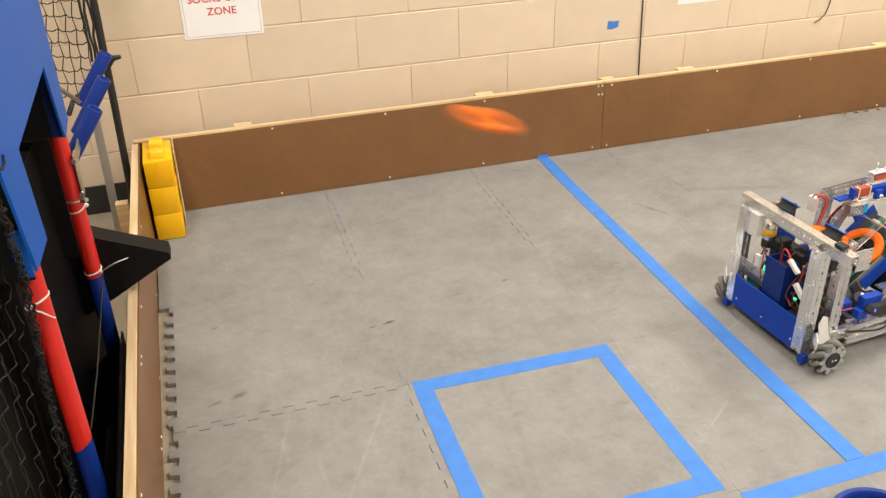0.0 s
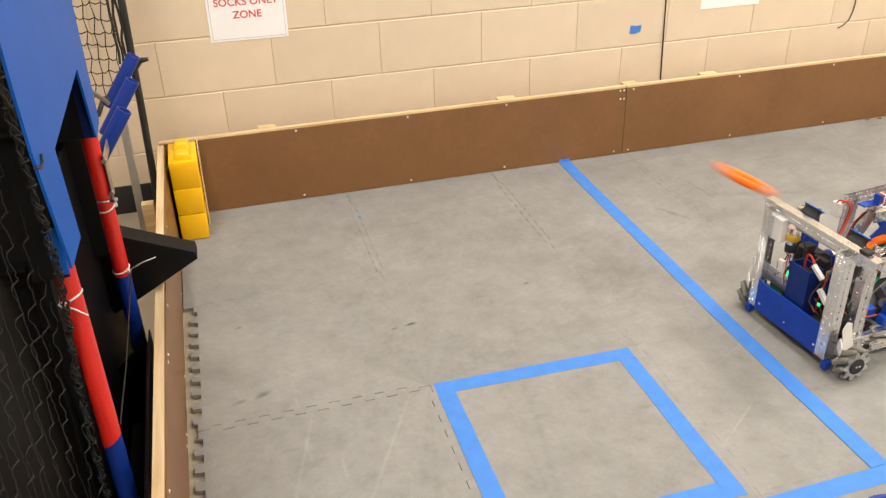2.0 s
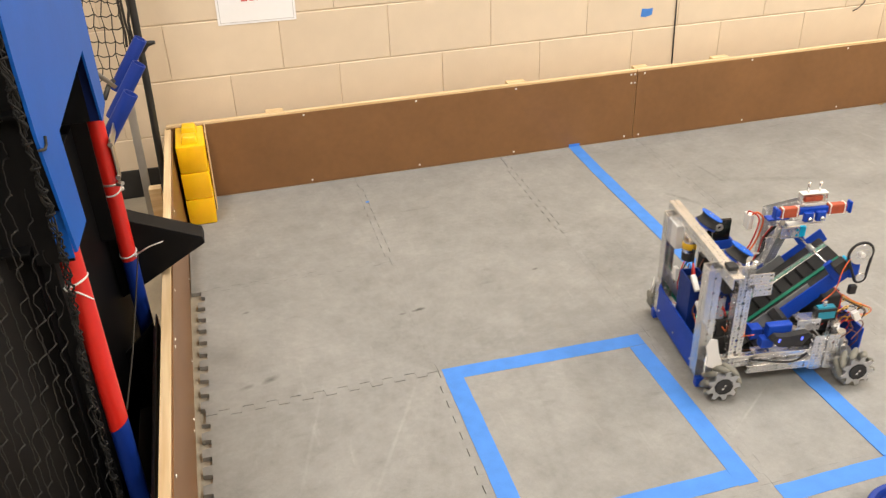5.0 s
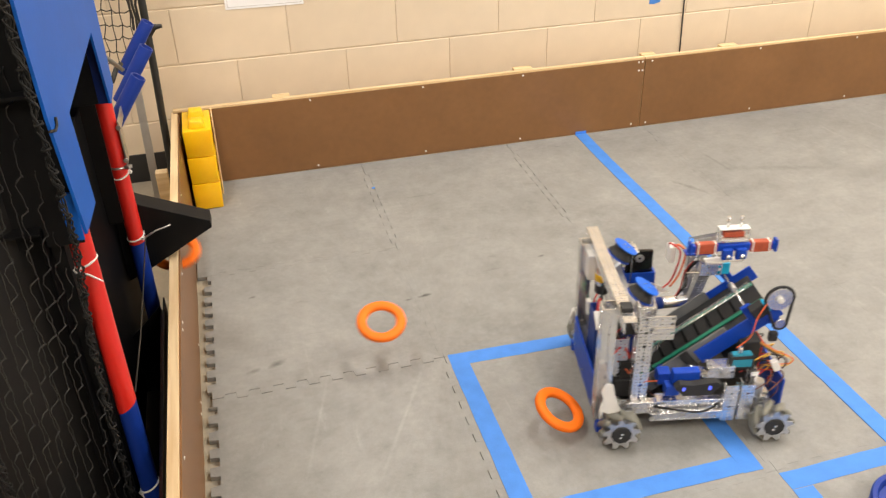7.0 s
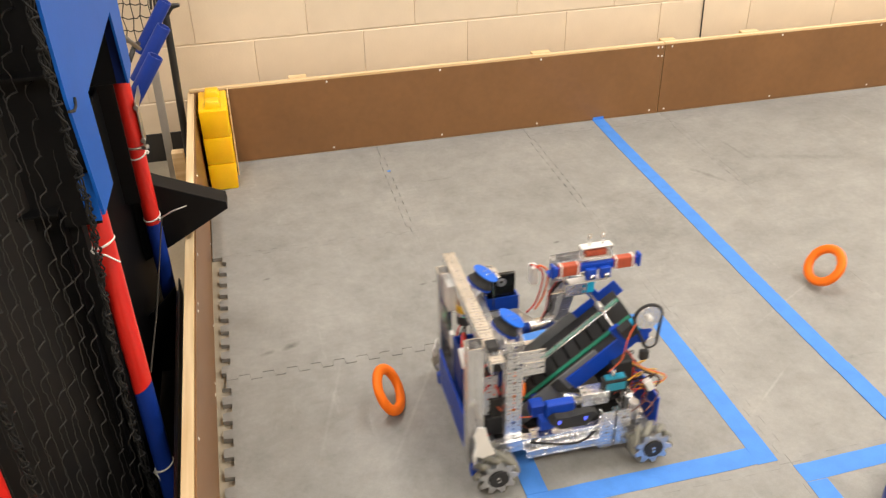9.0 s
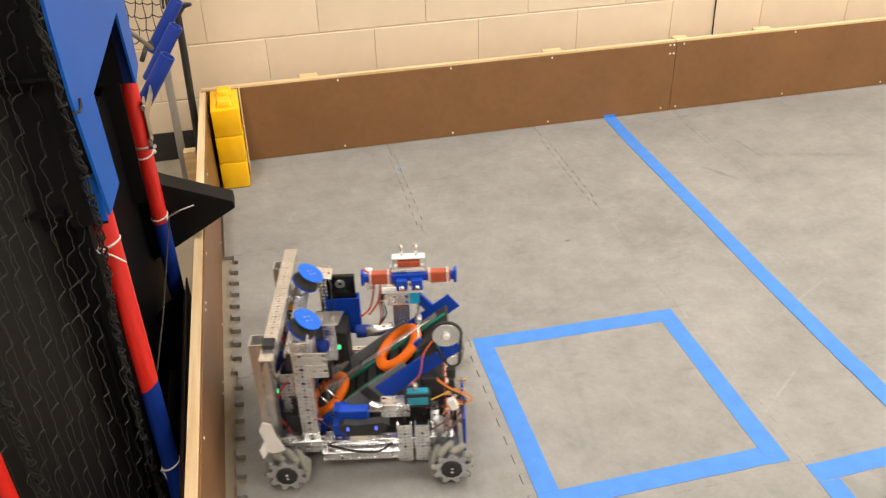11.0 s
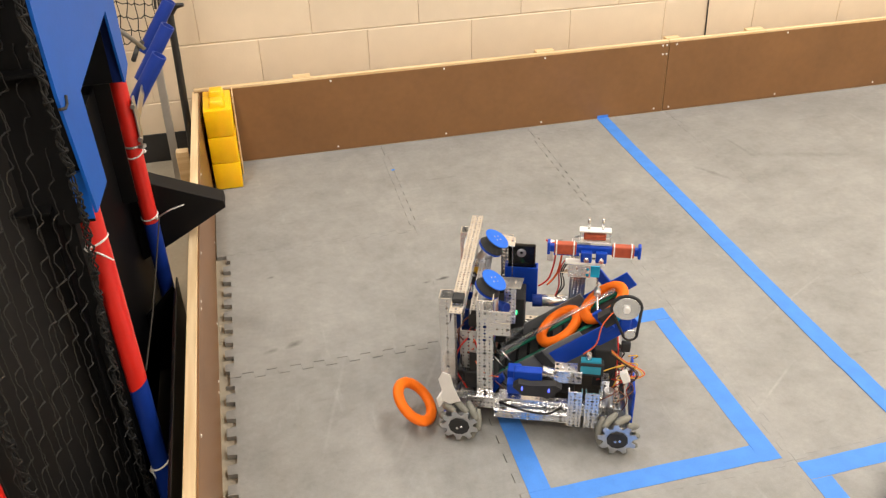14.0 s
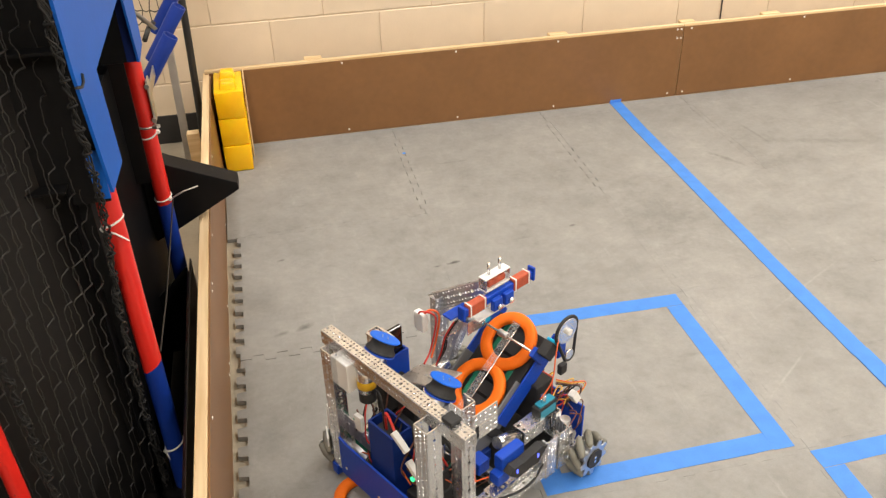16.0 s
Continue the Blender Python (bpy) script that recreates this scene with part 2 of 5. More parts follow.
def add_tube(bm, points, radius, sides=8, closed=False, cap=True, mi=0):
    """A round bar along a line of points."""
    pts = [Vector(p) for p in points]
    n = len(pts)
    rings = []
    up = Vector((0.13, 0.31, 0.94)).normalized()
    for i, p in enumerate(pts):
        a = pts[(i - 1) % n] if closed or i else p
        b = pts[(i + 1) % n] if closed or i < n - 1 else p
        d = (b - a).normalized()
        u = d.cross(up)
        if u.length < 1e-3:
            u = d.cross(Vector((1, 0, 0)))
        u.normalize()
        v = d.cross(u)
        r = radius[i] if isinstance(radius, (list, tuple)) else radius
        rings.append([bm.verts.new(p + r * (math.cos(k * math.tau / sides) * u + math.sin(k * math.tau / sides) * v)) for k in range(sides)])
    for i in range(n if closed else n - 1):
        A, B = rings[i], rings[(i + 1) % n]
        for k in range(sides):
            f = bm.faces.new((A[k], A[(k + 1) % sides], B[(k + 1) % sides], B[k]))
            f.smooth, f.material_index = True, mi
    if cap and not closed:
        for r in (rings[0][::-1], rings[-1]):
            bm.faces.new(r).material_index = mi
    return bm


def tube(points, radius, sides=8, closed=False, cap=True):
    return add_tube(bmesh.new(), points, radius, sides, closed, cap)


def add_cyl(bm, a, b, r, sides=24, bevel=0.0, mi=0):
    """A cylinder from a to b, with the rim eased."""
    a, b = Vector(a), Vector(b)
    d = (b - a).normalized()
    pts = [a, a + d * bevel, b - d * bevel, b] if bevel else [a, b]
    rad = [r - bevel, r, r, r - bevel] if bevel else [r, r]
    return add_tube(bm, pts, rad, sides, mi=mi)


def lathe(profile, sides=32, closed=False):
    """Turns (radius, height) pairs about z."""
    bm = bmesh.new()
    rings = [[bm.verts.new((r * math.cos(k * math.tau / sides), r * math.sin(k * math.tau / sides), z)) for k in range(sides)] for r, z in profile]
    n = len(rings)
    for i in range(n if closed else n - 1):
        A, B = rings[i], rings[(i + 1) % n]
        for k in range(sides):
            bm.faces.new((A[k], A[(k + 1) % sides], B[(k + 1) % sides], B[k]))
    if not closed:
        for r in (rings[0][::-1], rings[-1]):
            bm.faces.new(r)
    bmesh.ops.recalc_face_normals(bm, faces=bm.faces)
    return bm


def prism(outline, h, m=None):
    """A flat plate from an outline in its own xy plane, h thick."""
    bm = bmesh.new()
    lo = [bm.verts.new((x, y, 0)) for x, y in outline]
    hi = [bm.verts.new((x, y, h)) for x, y in outline]
    bm.faces.new(lo[::-1])
    bm.faces.new(hi)
    n = len(lo)
    for i in range(n):
        bm.faces.new((lo[i], lo[(i + 1) % n], hi[(i + 1) % n], hi[i]))
    bmesh.ops.recalc_face_normals(bm, faces=bm.faces)
    if m is not None:
        bmesh.ops.transform(bm, matrix=m, verts=bm.verts)
    return bm


YZ = Matrix(((0, 0, 1, 0), (1, 0, 0, 0), (0, 1, 0, 0), (0, 0, 0, 1)))  # plate's x, y, z -> world y, z, x
XZ = Matrix(((1, 0, 0, 0), (0, 0, 1, 0), (0, 1, 0, 0), (0, 0, 0, 1)))  # plate's x, y, z -> world x, z, y


def empty(name, label, category, m=None, group=""):
    ob = new(name)
    ob.empty_display_size = 0.05
    if m is not None:
        ob.matrix_basis = m
    return tagged(ob, label, category, group)


# ---- room ----
BACK = 1.40          # face of the block wall
FIELD = 1.277        # face of the far field wall
LEFT = -0.6365       # face of the side field wall at its far end
X0, X1, Y0, ZC = -2.6, 4.4, -4.2, 3.0

slab = tagged(part("ground", box(X0 - 0.1, X1 + 0.1, Y0 - 0.1, BACK + 0.25, -0.16, -0.013), M_SLAB), "bare grey-brown slab under the mats and behind the field wall", "floor", kind="structure")
ceiling = tagged(part("ceiling", box(X0 - 0.1, X1 + 0.1, Y0 - 0.1, BACK + 0.25, ZC, ZC + 0.1), M_CEIL), "plain off-white ceiling", "ceiling", kind="structure")
tagged(part("wall_west", box(X0 - 0.1, X0, Y0, BACK, -0.013, ZC), M_PLASTER), "plain cream painted wall", "wall", kind="structure")
tagged(part("wall_east", box(X1, X1 + 0.1, Y0, BACK, -0.013, ZC), M_PLASTER), "plain cream painted wall", "wall", kind="structure")
tagged(part("wall_south", box(X0, X1, Y0 - 0.1, Y0, -0.013, ZC), M_PLASTER), "plain cream painted wall", "wall", kind="structure")
wall_north = tagged(part("wall_north", box(X0, X1, BACK + 0.0034, BACK + 0.2, -0.013, ZC), M_MORTAR), "cream painted concrete block wall with shallow joints", "wall", kind="structure")
tagged(part("baseboard", box(X0, X1, BACK - 0.006, BACK + 0.003, -0.012, 0.10, 0.002), M_RUBBER_BASE), "black rubber base strip along the block wall", "baseboard", kind="structure")


def blocks():
    """Courses of 0.406 by 0.203 m blocks in half bond, joints recessed."""
    def block_mesh(w, h):
        bm = bmesh.new()
        add_box(bm, -w / 2 + 0.0002, w / 2 - 0.0002, -0.0085, 0.0, -h / 2 + 0.0014, h / 2 - 0.0014)
        for v in bm.verts:
            if v.co.y < -0.005:
                v.co.x -= math.copysign(0.0022, v.co.x)
                v.co.z -= math.copysign(0.0030, v.co.z)
            else:
                v.co.y = -0.0052
        back = bmesh.ops.extrude_face_region(bm, geom=[f for f in bm.faces if f.normal.y > 0.9])["geom"]
        bmesh.ops.translate(bm, vec=(0, 0.0045, 0), verts=[g for g in back if isinstance(g, bmesh.types.BMVert)])
        me = bpy.data.meshes.new("block")
        bm.to_mesh(me)
        bm.free()
        me.materials.append(M_BLOCK)
        return me
    me = block_mesh(0.4064, 0.2032)
    for row in range(15):
        z = 0.018 + 0.2032 * row
        if z + 0.2032 > ZC:
            break
        first = 0.0 if row % 2 else 0.2
        for k in range(-6, 11):
            x = first + 0.4064 * k + 0.2032
            if X0 + 0.2 < x < X1 - 0.2:
                ob = new("block", me)
                ob.parent = wall_north
                ob.location = (x, BACK + 0.0085, z + 0.1016)


# ---- floor of interlocking mats ----
floor = tagged(new("floor"), "grey interlocking foam mats with scuffs", "floor", kind="structure")
TOOTH, DEEP, GAP = 0.06, 0.011, 0.0011


def wave(length, phase):
    """Square teeth along an edge: pairs of distance and offset."""
    out = []
    n = round(length / TOOTH)
    for i in range(n):
        s = i * length / n
        h = length / n / 2
        a, b = (DEEP, -DEEP) if phase else (-DEEP, DEEP)
        q = 0.0015
        out += [(s + q, a), (s + h - q, a), (s + h + q, b), (s + 2 * h - q, b)]
    return out


def joint_gap(ax, ay, bx, by):
    """How far the two mats of a joint stand apart: some have opened, most are tight."""
    mx, my = (ax + bx) / 2, (ay + by) / 2
    if abs(ax - bx) < 1e-6 and abs(mx - 0.003) < 0.01:
        return 0.0010 if my < 0 else (0.0008 if my > 0.7 else 0.0002)
    if abs(ax - bx) < 1e-6 and abs(mx - 0.603) < 0.01:
        return 0.0011 if my > 0.7 else 0.0003
    if abs(ay - by) < 1e-6 and abs(my - 0.002) < 0.01 and mx < 0:
        return 0.0012
    if abs(ay - by) < 1e-6 and abs(my - 0.6) < 0.01 and mx < 0:
        return 0.0005
    if abs(ax - bx) < 1e-6 and abs(mx - 1.205) < 0.01 and my > 0.5:
        return 0.0007
    if abs(ay - by) < 1e-6 and abs(my - 1.2) < 0.01 and mx > 0.5:
        return 0.0006
    if mx < -0.59:
        return 0.0
    return 0.0002


def mat_tile(x0, y0, x1, y1, flat=""):
    """One mat with teeth on all four sides; the sides named in flat are cut straight."""
    ring = []
    for side, (ax, ay, bx, by) in zip("swne"[0:1] + "e" + "n" + "w", ((x0, y0, x1, y0), (x1, y0, x1, y1), (x1, y1, x0, y1), (x0, y1, x0, y0))):
        L = math.hypot(bx - ax, by - ay)
        ux, uy = (bx - ax) / L, (by - ay) / L
        nx, ny = uy, -ux
        if side == "w" and side in flat:
            ring += [(LEFT + 0.003 + 0.0101 * (FIELD - q), q) for q in (ay, by)]
            continue
        if side in flat:
            pts = []
        else:
            fwd = side in "se"
            e = 0.0285
            pts = [(e, 0.0)] + [p for p in wave(L, True) if e < p[0] < L - e] + [(L - e, 0.0)]
            if not fwd:
                pts = [(L - s, -o) for s, o in reversed(pts)]
        gap = joint_gap(ax, ay, bx, by)
        pts = [(0.0006, 0.0)] + pts
        for s, o in pts:
            o -= gap
            ring.append((ax + ux * s + nx * o, ay + uy * s + ny * o))
    bm = bmesh.new()
    hi = [bm.verts.new((x, y, 0)) for x, y in ring]
    lo = [bm.verts.new((x, y, -0.0125)) for x, y in ring]
    n = len(ring)
    bm.faces.new(hi)
    for i in range(n):
        bm.faces.new((lo[i], lo[(i + 1) % n], hi[(i + 1) % n], hi[i]))
    bmesh.ops.recalc_face_normals(bm, faces=bm.faces)
    bmesh.ops.triangulate(bm, faces=[f for f in bm.faces if len(f.verts) > 4])
    return bm


def floor_mats():
    xs = [-0.598, 0.003, 0.603, 1.205, 1.806, 2.408, 3.01]
    ys = [-2.398, -1.798, -1.198, -0.598, 0.002, 0.600, 1.20]
    for i in range(6):
        for j in range(6):
            corner = i == 0 and j == 5
            part("mat", mat_tile(xs[i], ys[j], xs[i + 1], ys[j + 1], "w" if corner else ""), M_FOAM, floor)
        part("mat", mat_tile(xs[i], 1.20, xs[i + 1], FIELD if i < 5 else FIELD - 0.012, "nw" if i == 0 else ("n" if i < 5 else "")), M_FOAM, floor)


# ---- field walls ----
def screw(parent, x, y, z, axis):
    bm = lathe([(0.0, 0.0020), (0.0027, 0.0016), (0.0041, 0.0), (0.0041, -0.002)], 10)
    m = pose(x, y, z, 90, 0, 0) if axis == "y" else pose(x, y, z, 0, 90, 0)
    return part("screw", bm, M_SCREW, parent, smooth=True, m=m)


def far_wall():
    xs = [(LEFT - 0.02, 1.1915), (1.1945, 3.55)]
    tops = [[-0.165, 0.266, 0.67, 1.165], [1.225, 1.72, 2.187, 2.62]]
    for i, (a, b) in enumerate(xs):
        w = empty("field_wall", "brown hardboard field wall panel on a pine frame", "field wall", group="field wall panels")
        part("panel", box(a, b, FIELD, FIELD + 0.004, 0.001, 0.290, 0.0008), M_HARDBOARD, w)
        part("board", box(a, b, FIELD + 0.0045, FIELD + 0.0225, -0.012, 0.2985, 0.0015), M_PINE_X, w, "pale pine backing board")
        for x in tops[i]:
            screw(w, x, FIELD, 0.281, "y")
            screw(w, x + random.uniform(-0.016, 0.008), FIELD, 0.015, "y")
        if i == 0:
            for dx, dz in ((1.168, 0.246), (1.184, 0.245), (1.182, 0.281)):
                screw(w, dx, FIELD, dz, "y")
    for a, b in ((-0.30, -0.235), (0.643, 0.717), (1.19, 1.25), (1.548, 1.623), (2.55, 2.62)):
        tagged(part("brace_block", box(a, b, FIELD + 0.0235, FIELD + 0.055, -0.012, 0.3005, 0.002), M_PINE_X), "pine brace block behind the far field wall", "wood block", "brace blocks")


def side_wall():
    w = empty("field_wall", "brown hardboard side wall with a pale pine top edge", "field wall", pose(LEFT, FIELD - 0.003, 0, 0, 0, 0.58))
    part("panel", box(0.0, -0.004, -3.2, 0.0, 0.001, 0.2835, 0.0008), M_HARDBOARD, w)
    part("board", box(-0.027, -0.0045, -3.2, 0.02, -0.012, 0.2885, 0.0015), M_PINE_Y, w, "pale pine board, its top edge bare")
    for y in (-0.16, -0.62, -1.08, -1.30, -1.33, -1.75, -2.2):
        screw(w, 0.0, y, 0.262, "x")
        screw(w, 0.0, y + random.uniform(-0.03, 0.03), 0.02, "x")
    return w


# ---- tape on the mats ----
def strip(name, pts, width, label, z=0.0006):
    """Tape laid along points, its edges slightly uneven."""
    bm = bmesh.new()
    L, R = [], []
    rnd = random.Random(len(pts) * 7 + int(pts[0][0] * 100))
    fine = []
    for (ax, ay), (bx, by) in zip(pts, pts[1:]):
        n = max(2, int(math.hypot(bx - ax, by - ay) / 0.04))
        fine += [(ax + (bx - ax) * i / n, ay + (by - ay) * i / n) for i in range(n)]
    fine.append(pts[-1])
    for i, (x, y) in enumerate(fine):
        a, b = fine[max(i - 1, 0)], fine[min(i + 1, len(fine) - 1)]
        d = Vector((b[0] - a[0], b[1] - a[1])).normalized()
        n = Vector((-d.y, d.x))
        o = rnd.uniform(-0.0007, 0.0007)
        h = z + rnd.uniform(0, 0.0004)
        L.append([bm.verts.new((x + n.x * (width / 2 + o), y + n.y * (width / 2 + o), q)) for q in (0.0001, h)])
        R.append([bm.verts.new((x - n.x * (width / 2 - o), y - n.y * (width / 2 - o), q)) for q in (0.0001, h)])
    for i in range(len(L) - 1):
        bm.faces.new((L[i][1], R[i][1], R[i + 1][1], L[i + 1][1]))
        bm.faces.new((L[i][0], L[i][1], L[i + 1][1], L[i + 1][0]))
        bm.faces.new((R[i][1], R[i][0], R[i + 1][0], R[i + 1][1]))
    for i in (0, -1):
        bm.faces.new((L[i][0], R[i][0], R[i][1], L[i][1]))
    bmesh.ops.recalc_face_normals(bm, faces=bm.faces)
    return part(name, bm, M_TAPE, None, label)


def tapes():
    w = 0.0485
    sq = empty("tape_square", "square of blue painter's tape on one grey mat", "floor tape")
    for i, pts in enumerate((((0.013, -0.019), (0.577, -0.029)), ((0.553, -0.0545), (0.5545, -0.586)), ((0.530, -0.560), (0.012, -0.566)), ((0.0365, -0.5415), (0.0365, -0.044)))):
        ob = strip("tape_strip", pts, w, "", 0.0006 + 0.0003 * i)
        ob.parent = sq
    sq2 = empty("tape_square", "second blue painter's tape square beside the first", "floor tape")
    for i, pts in enumerate((((0.602, -0.632), (1.19, -0.617)), ((0.6265, -0.658), (0.627, -1.17)), ((0.60, -1.195), (1.19, -1.195)))):
        ob = strip("tape_strip", pts, w, "", 0.0006 + 0.0003 * i)
        ob.parent = sq2
    ln = empty("tape_line", "long blue painter's tape line across the mats", "floor tape")
    for i, pts in enumerate((((0.929, 1.2765), (0.921, 1.0), (0.918, 0.6), (0.915, 0.35), (0.911, 0.1), (0.909, -0.1), (0.910, -0.35)), ((0.911, -0.335), (0.914, -0.6)))):
        strip("tape_strip", pts, w, "", 0.0016 + 0.0004 * i).parent = ln
    part("tape_end", box(0.906, 0.9535, FIELD - 0.0012, FIELD - 0.0005, 0.002, 0.013), M_TAPE, ln)


blocks()
floor_mats()
far_wall()
SIDE = side_wall()
tapes()


# ---- things on the block wall ----
def wall_things():
    sign = empty("paper_sign", "white paper sign with red lettering taped to the wall", "sign", pose(-0.418, BACK - 0.0012, 0.607, 0, 0.6, 0))
    part("sheet", box(0, 0.279, -0.0008, 0.0, 0, 0.216), M_PAPER, sign)
    for text, x, z, size in (("SOCKS ONLY", 0.1395, 0.125, 0.0365), ("ZONE", 0.1395, 0.080, 0.0365)):
        cu = bpy.data.curves.new("lettering", "FONT")
        cu.body, cu.size, cu.align_x, cu.extrude, cu.offset, cu.space_character = text, size, "CENTER", 0.0002, 0.0005, 1.03
        cu.materials.append(M_RED_INK)
        ob = new("lettering", cu)
        ob.parent = sign
        ob.matrix_basis = pose(x, -0.0012, z, 90, 0, 0)
    bm = bmesh.new()
    for x0, x1, z0, z1 in ((0.008, 0.271, 0.007, 0.0085), (0.008, 0.271, 0.2075, 0.209), (0.008, 0.0095, 0.0085, 0.2075), (0.2695, 0.271, 0.0085, 0.2075)):
        add_box(bm, x0, x1, -0.0011, -0.0007, z0, z1)
    part("border_line", bm, mat("grey_ink", (0.45, 0.43, 0.42), 0.7), sign)
    tagged(part("paper_sheet", box(1.568, 1.847, BACK - 0.0016, BACK - 0.0008, 0.548, 0.764), M_PAPER), "blank white paper sheet on the block wall", "paper")
    bm = prism([(0, 0), (0.022, -0.003), (0.050, 0.004), (0.053, 0.031), (0.03, 0.029), (0.004, 0.033)], 0.0006, XZ)
    bmesh.ops.transform(bm, matrix=pose(1.249, BACK - 0.0016, 0.478), verts=bm.verts)
    tagged(part("tape_scrap", bm, M_TAPE), "torn scrap of blue tape on the wall", "tape")
    tagged(part("wall_cable", tube([(1.413, BACK - 0.004, 0.10), (1.413, BACK - 0.004, 0.27), (1.407, BACK - 0.004, 0.45), (1.403, BACK - 0.004, 0.58), (1.395, BACK - 0.004, 1.0), (1.40, BACK - 0.004, 2.99)], 0.0028, 6), M_CABLE), "thin black cable running down the block wall", "cable")
    tagged(part("hanging_wire", tube([(2.27, BACK - 0.006, 0.405), (2.292, BACK - 0.008, 0.414), (2.318, BACK - 0.008, 0.436), (2.333, BACK - 0.005, 0.47), (2.338, BACK - 0.004, 0.5), (2.33, BACK - 0.004, 0.62), (2.335, BACK - 0.004, 1.2)], 0.0022, 6), M_CABLE), "loose thin wire hanging on the block wall", "cable")


wall_things()


# ---- yellow brick stack in the corner ----
def stud_mesh(y):
    """A tapered stud with a rounded crown."""
    bm = box(-0.078, -0.020, y - 0.029, y + 0.029, 0.0985, 0.1235)
    for v in bm.verts:
        if v.co.z > 0.11:
            v.co.x = -0.049 + (v.co.x + 0.049) * 0.72
            v.co.y = y + (v.co.y - y) * 0.72
    bmesh.ops.bevel(bm, geom=list(bm.edges), offset=0.004, segments=2, affect="EDGES", profile=0.5)
    return bm


def yellow_stack():
    place = pose(-0.530, 1.155, 0.0008, 0, 0.9, 0.8)
    for i in range(3):
        b = empty("toy_brick", "large yellow moulded plastic toy brick in a stack of three", "toy brick", place @ Matrix.Translation((-0.0007 * i, 0, 0.0998 * i)), "yellow bricks")
        body = box(-0.097, 0, -0.098, 0.098, 0.0004, 0.0990)
        for v in body.verts:
            if v.co.z < 0.05:
                v.co.x = -0.0485 + (v.co.x + 0.0485) * 0.965
                v.co.y *= 0.985
        bmesh.ops.bevel(body, geom=list(body.edges), offset=0.0045, segments=2, affect="EDGES", profile=0.5)
        part("body", body, M_YELLOW, b, smooth=True)
        if i == 2:
            for y in (-0.049, 0.049):
                part("stud", stud_mesh(y), M_YELLOW, b, smooth=True)
    # added pale strip that imitates light on the bricks' narrow right face
    tagged(part("lit_face_strip", box(0.0015, 0.0055, 0.01, 0.105, 0.0, 0.302, 0.001), M_PINE_X, m=place), "thin pale strip standing in for the lit right face of the yellow bricks", "wood strip")


yellow_stack()
scrap = prism([(0, 0), (0.012, 0.003), (0.010, 0.014), (-0.002, 0.011)], 0.0006)
bmesh.ops.transform(scrap, matrix=pose(0.006, 1.040, 0.0004), verts=scrap.verts)
tagged(part("tape_scrap", scrap, M_TAPE), "tiny scrap of blue tape on the mats", "tape")


# ---- goal tower beyond the side wall ----
def net(name, material, origin, u, v, nu, nv, r, sway, label, seed, parent, shear=0.0):
    """A knotted mesh of cords: neighbouring uprights swing together and apart."""
    bm = bmesh.new()
    rnd = random.Random(seed)
    o, u, v = Vector(origin), Vector(u), Vector(v)
    n = u.cross(v).normalized()
    if sway >= 1.0:
        # pulled tight: every cord runs down in small steps, all leaning the same way
        for i in range(nu + 1):
            line, thick = [], []
            ph = rnd.uniform(0, 0.9) if sway < 1.5 else rnd.uniform(0, 0.35)
            off = rnd.uniform(-0.16, 0.16)
            for j in range(nv):
                w = 0.0 if sway > 1.5 else rnd.uniform(0.15, 0.36) * (0.40 + 0.60 * min(1.0, j / 9))
                slow = 0.22 * math.sin(j * 0.5 + i * 0.9) if sway < 1.5 else 0.25 * math.sin(j * 0.23 + i * 0.4)
                for k, d, q in ((0.0, -w, 1.7), (0.05, -w * 0.95, 1.1), (0.14, -w * 0.70, 0.85), (0.28, -w * 0.45, 0.8), (0.42, -w * 0.15, 0.9), (0.56, w * 0.35, 0.85), (0.70, w * 0.80, 0.8), (0.84, w * 1.0, 0.85), (0.95, w * 0.75, 1.4), (0.985, -w * 0.2, 1.1)):
                    p = (i + off + d + slow + rnd.uniform(-0.03, 0.03)) / nu
                    f = (j + ph + k) / (nv + 1.5)
                    if p + f * shear < -0.01 and shear:
                        continue
                    line.append(o + u * p + v * f + n * rnd.uniform(-0.0015, 0.0015))
                    thick.append(r * (q if sway < 1.5 else 1.0))
            if len(line) > 3:
                add_tube(bm, line, thick, 5, cap=False)
        return part(name, bm, material, parent, label)
    knots = [[o + u * ((i + (0.42 if (j + i) % 2 else -0.42) * sway + rnd.uniform(-0.08, 0.08)) / nu) + v * ((j + rnd.uniform(-0.15, 0.15)) / nv) + n * rnd.uniform(-0.003, 0.003) for j in range(nv + 1)] for i in range(nu + 1)]
    for col in knots:
        fine = []
        for a, b in zip(col, col[1:]):
            fine += [a, a.lerp(b, 0.5) + Vector((0, rnd.uniform(-1, 1), 0)) * 0.002]
        add_tube(bm, fine + [col[-1]], r, 4, cap=False)
    for i in range(nu):
        for j in range(nv + 1):
            if sway < 0.5 or (i + j) % 2 == 0:
                a, b = knots[i][j], knots[i + 1][j]
                mid = a.lerp(b, 0.5) - v.normalized() * (0.006 if sway < 0.5 else 0.0015)
                add_tube(bm, [a, mid, b], r, 4, cap=False)
    return part(name, bm, material, parent, label)


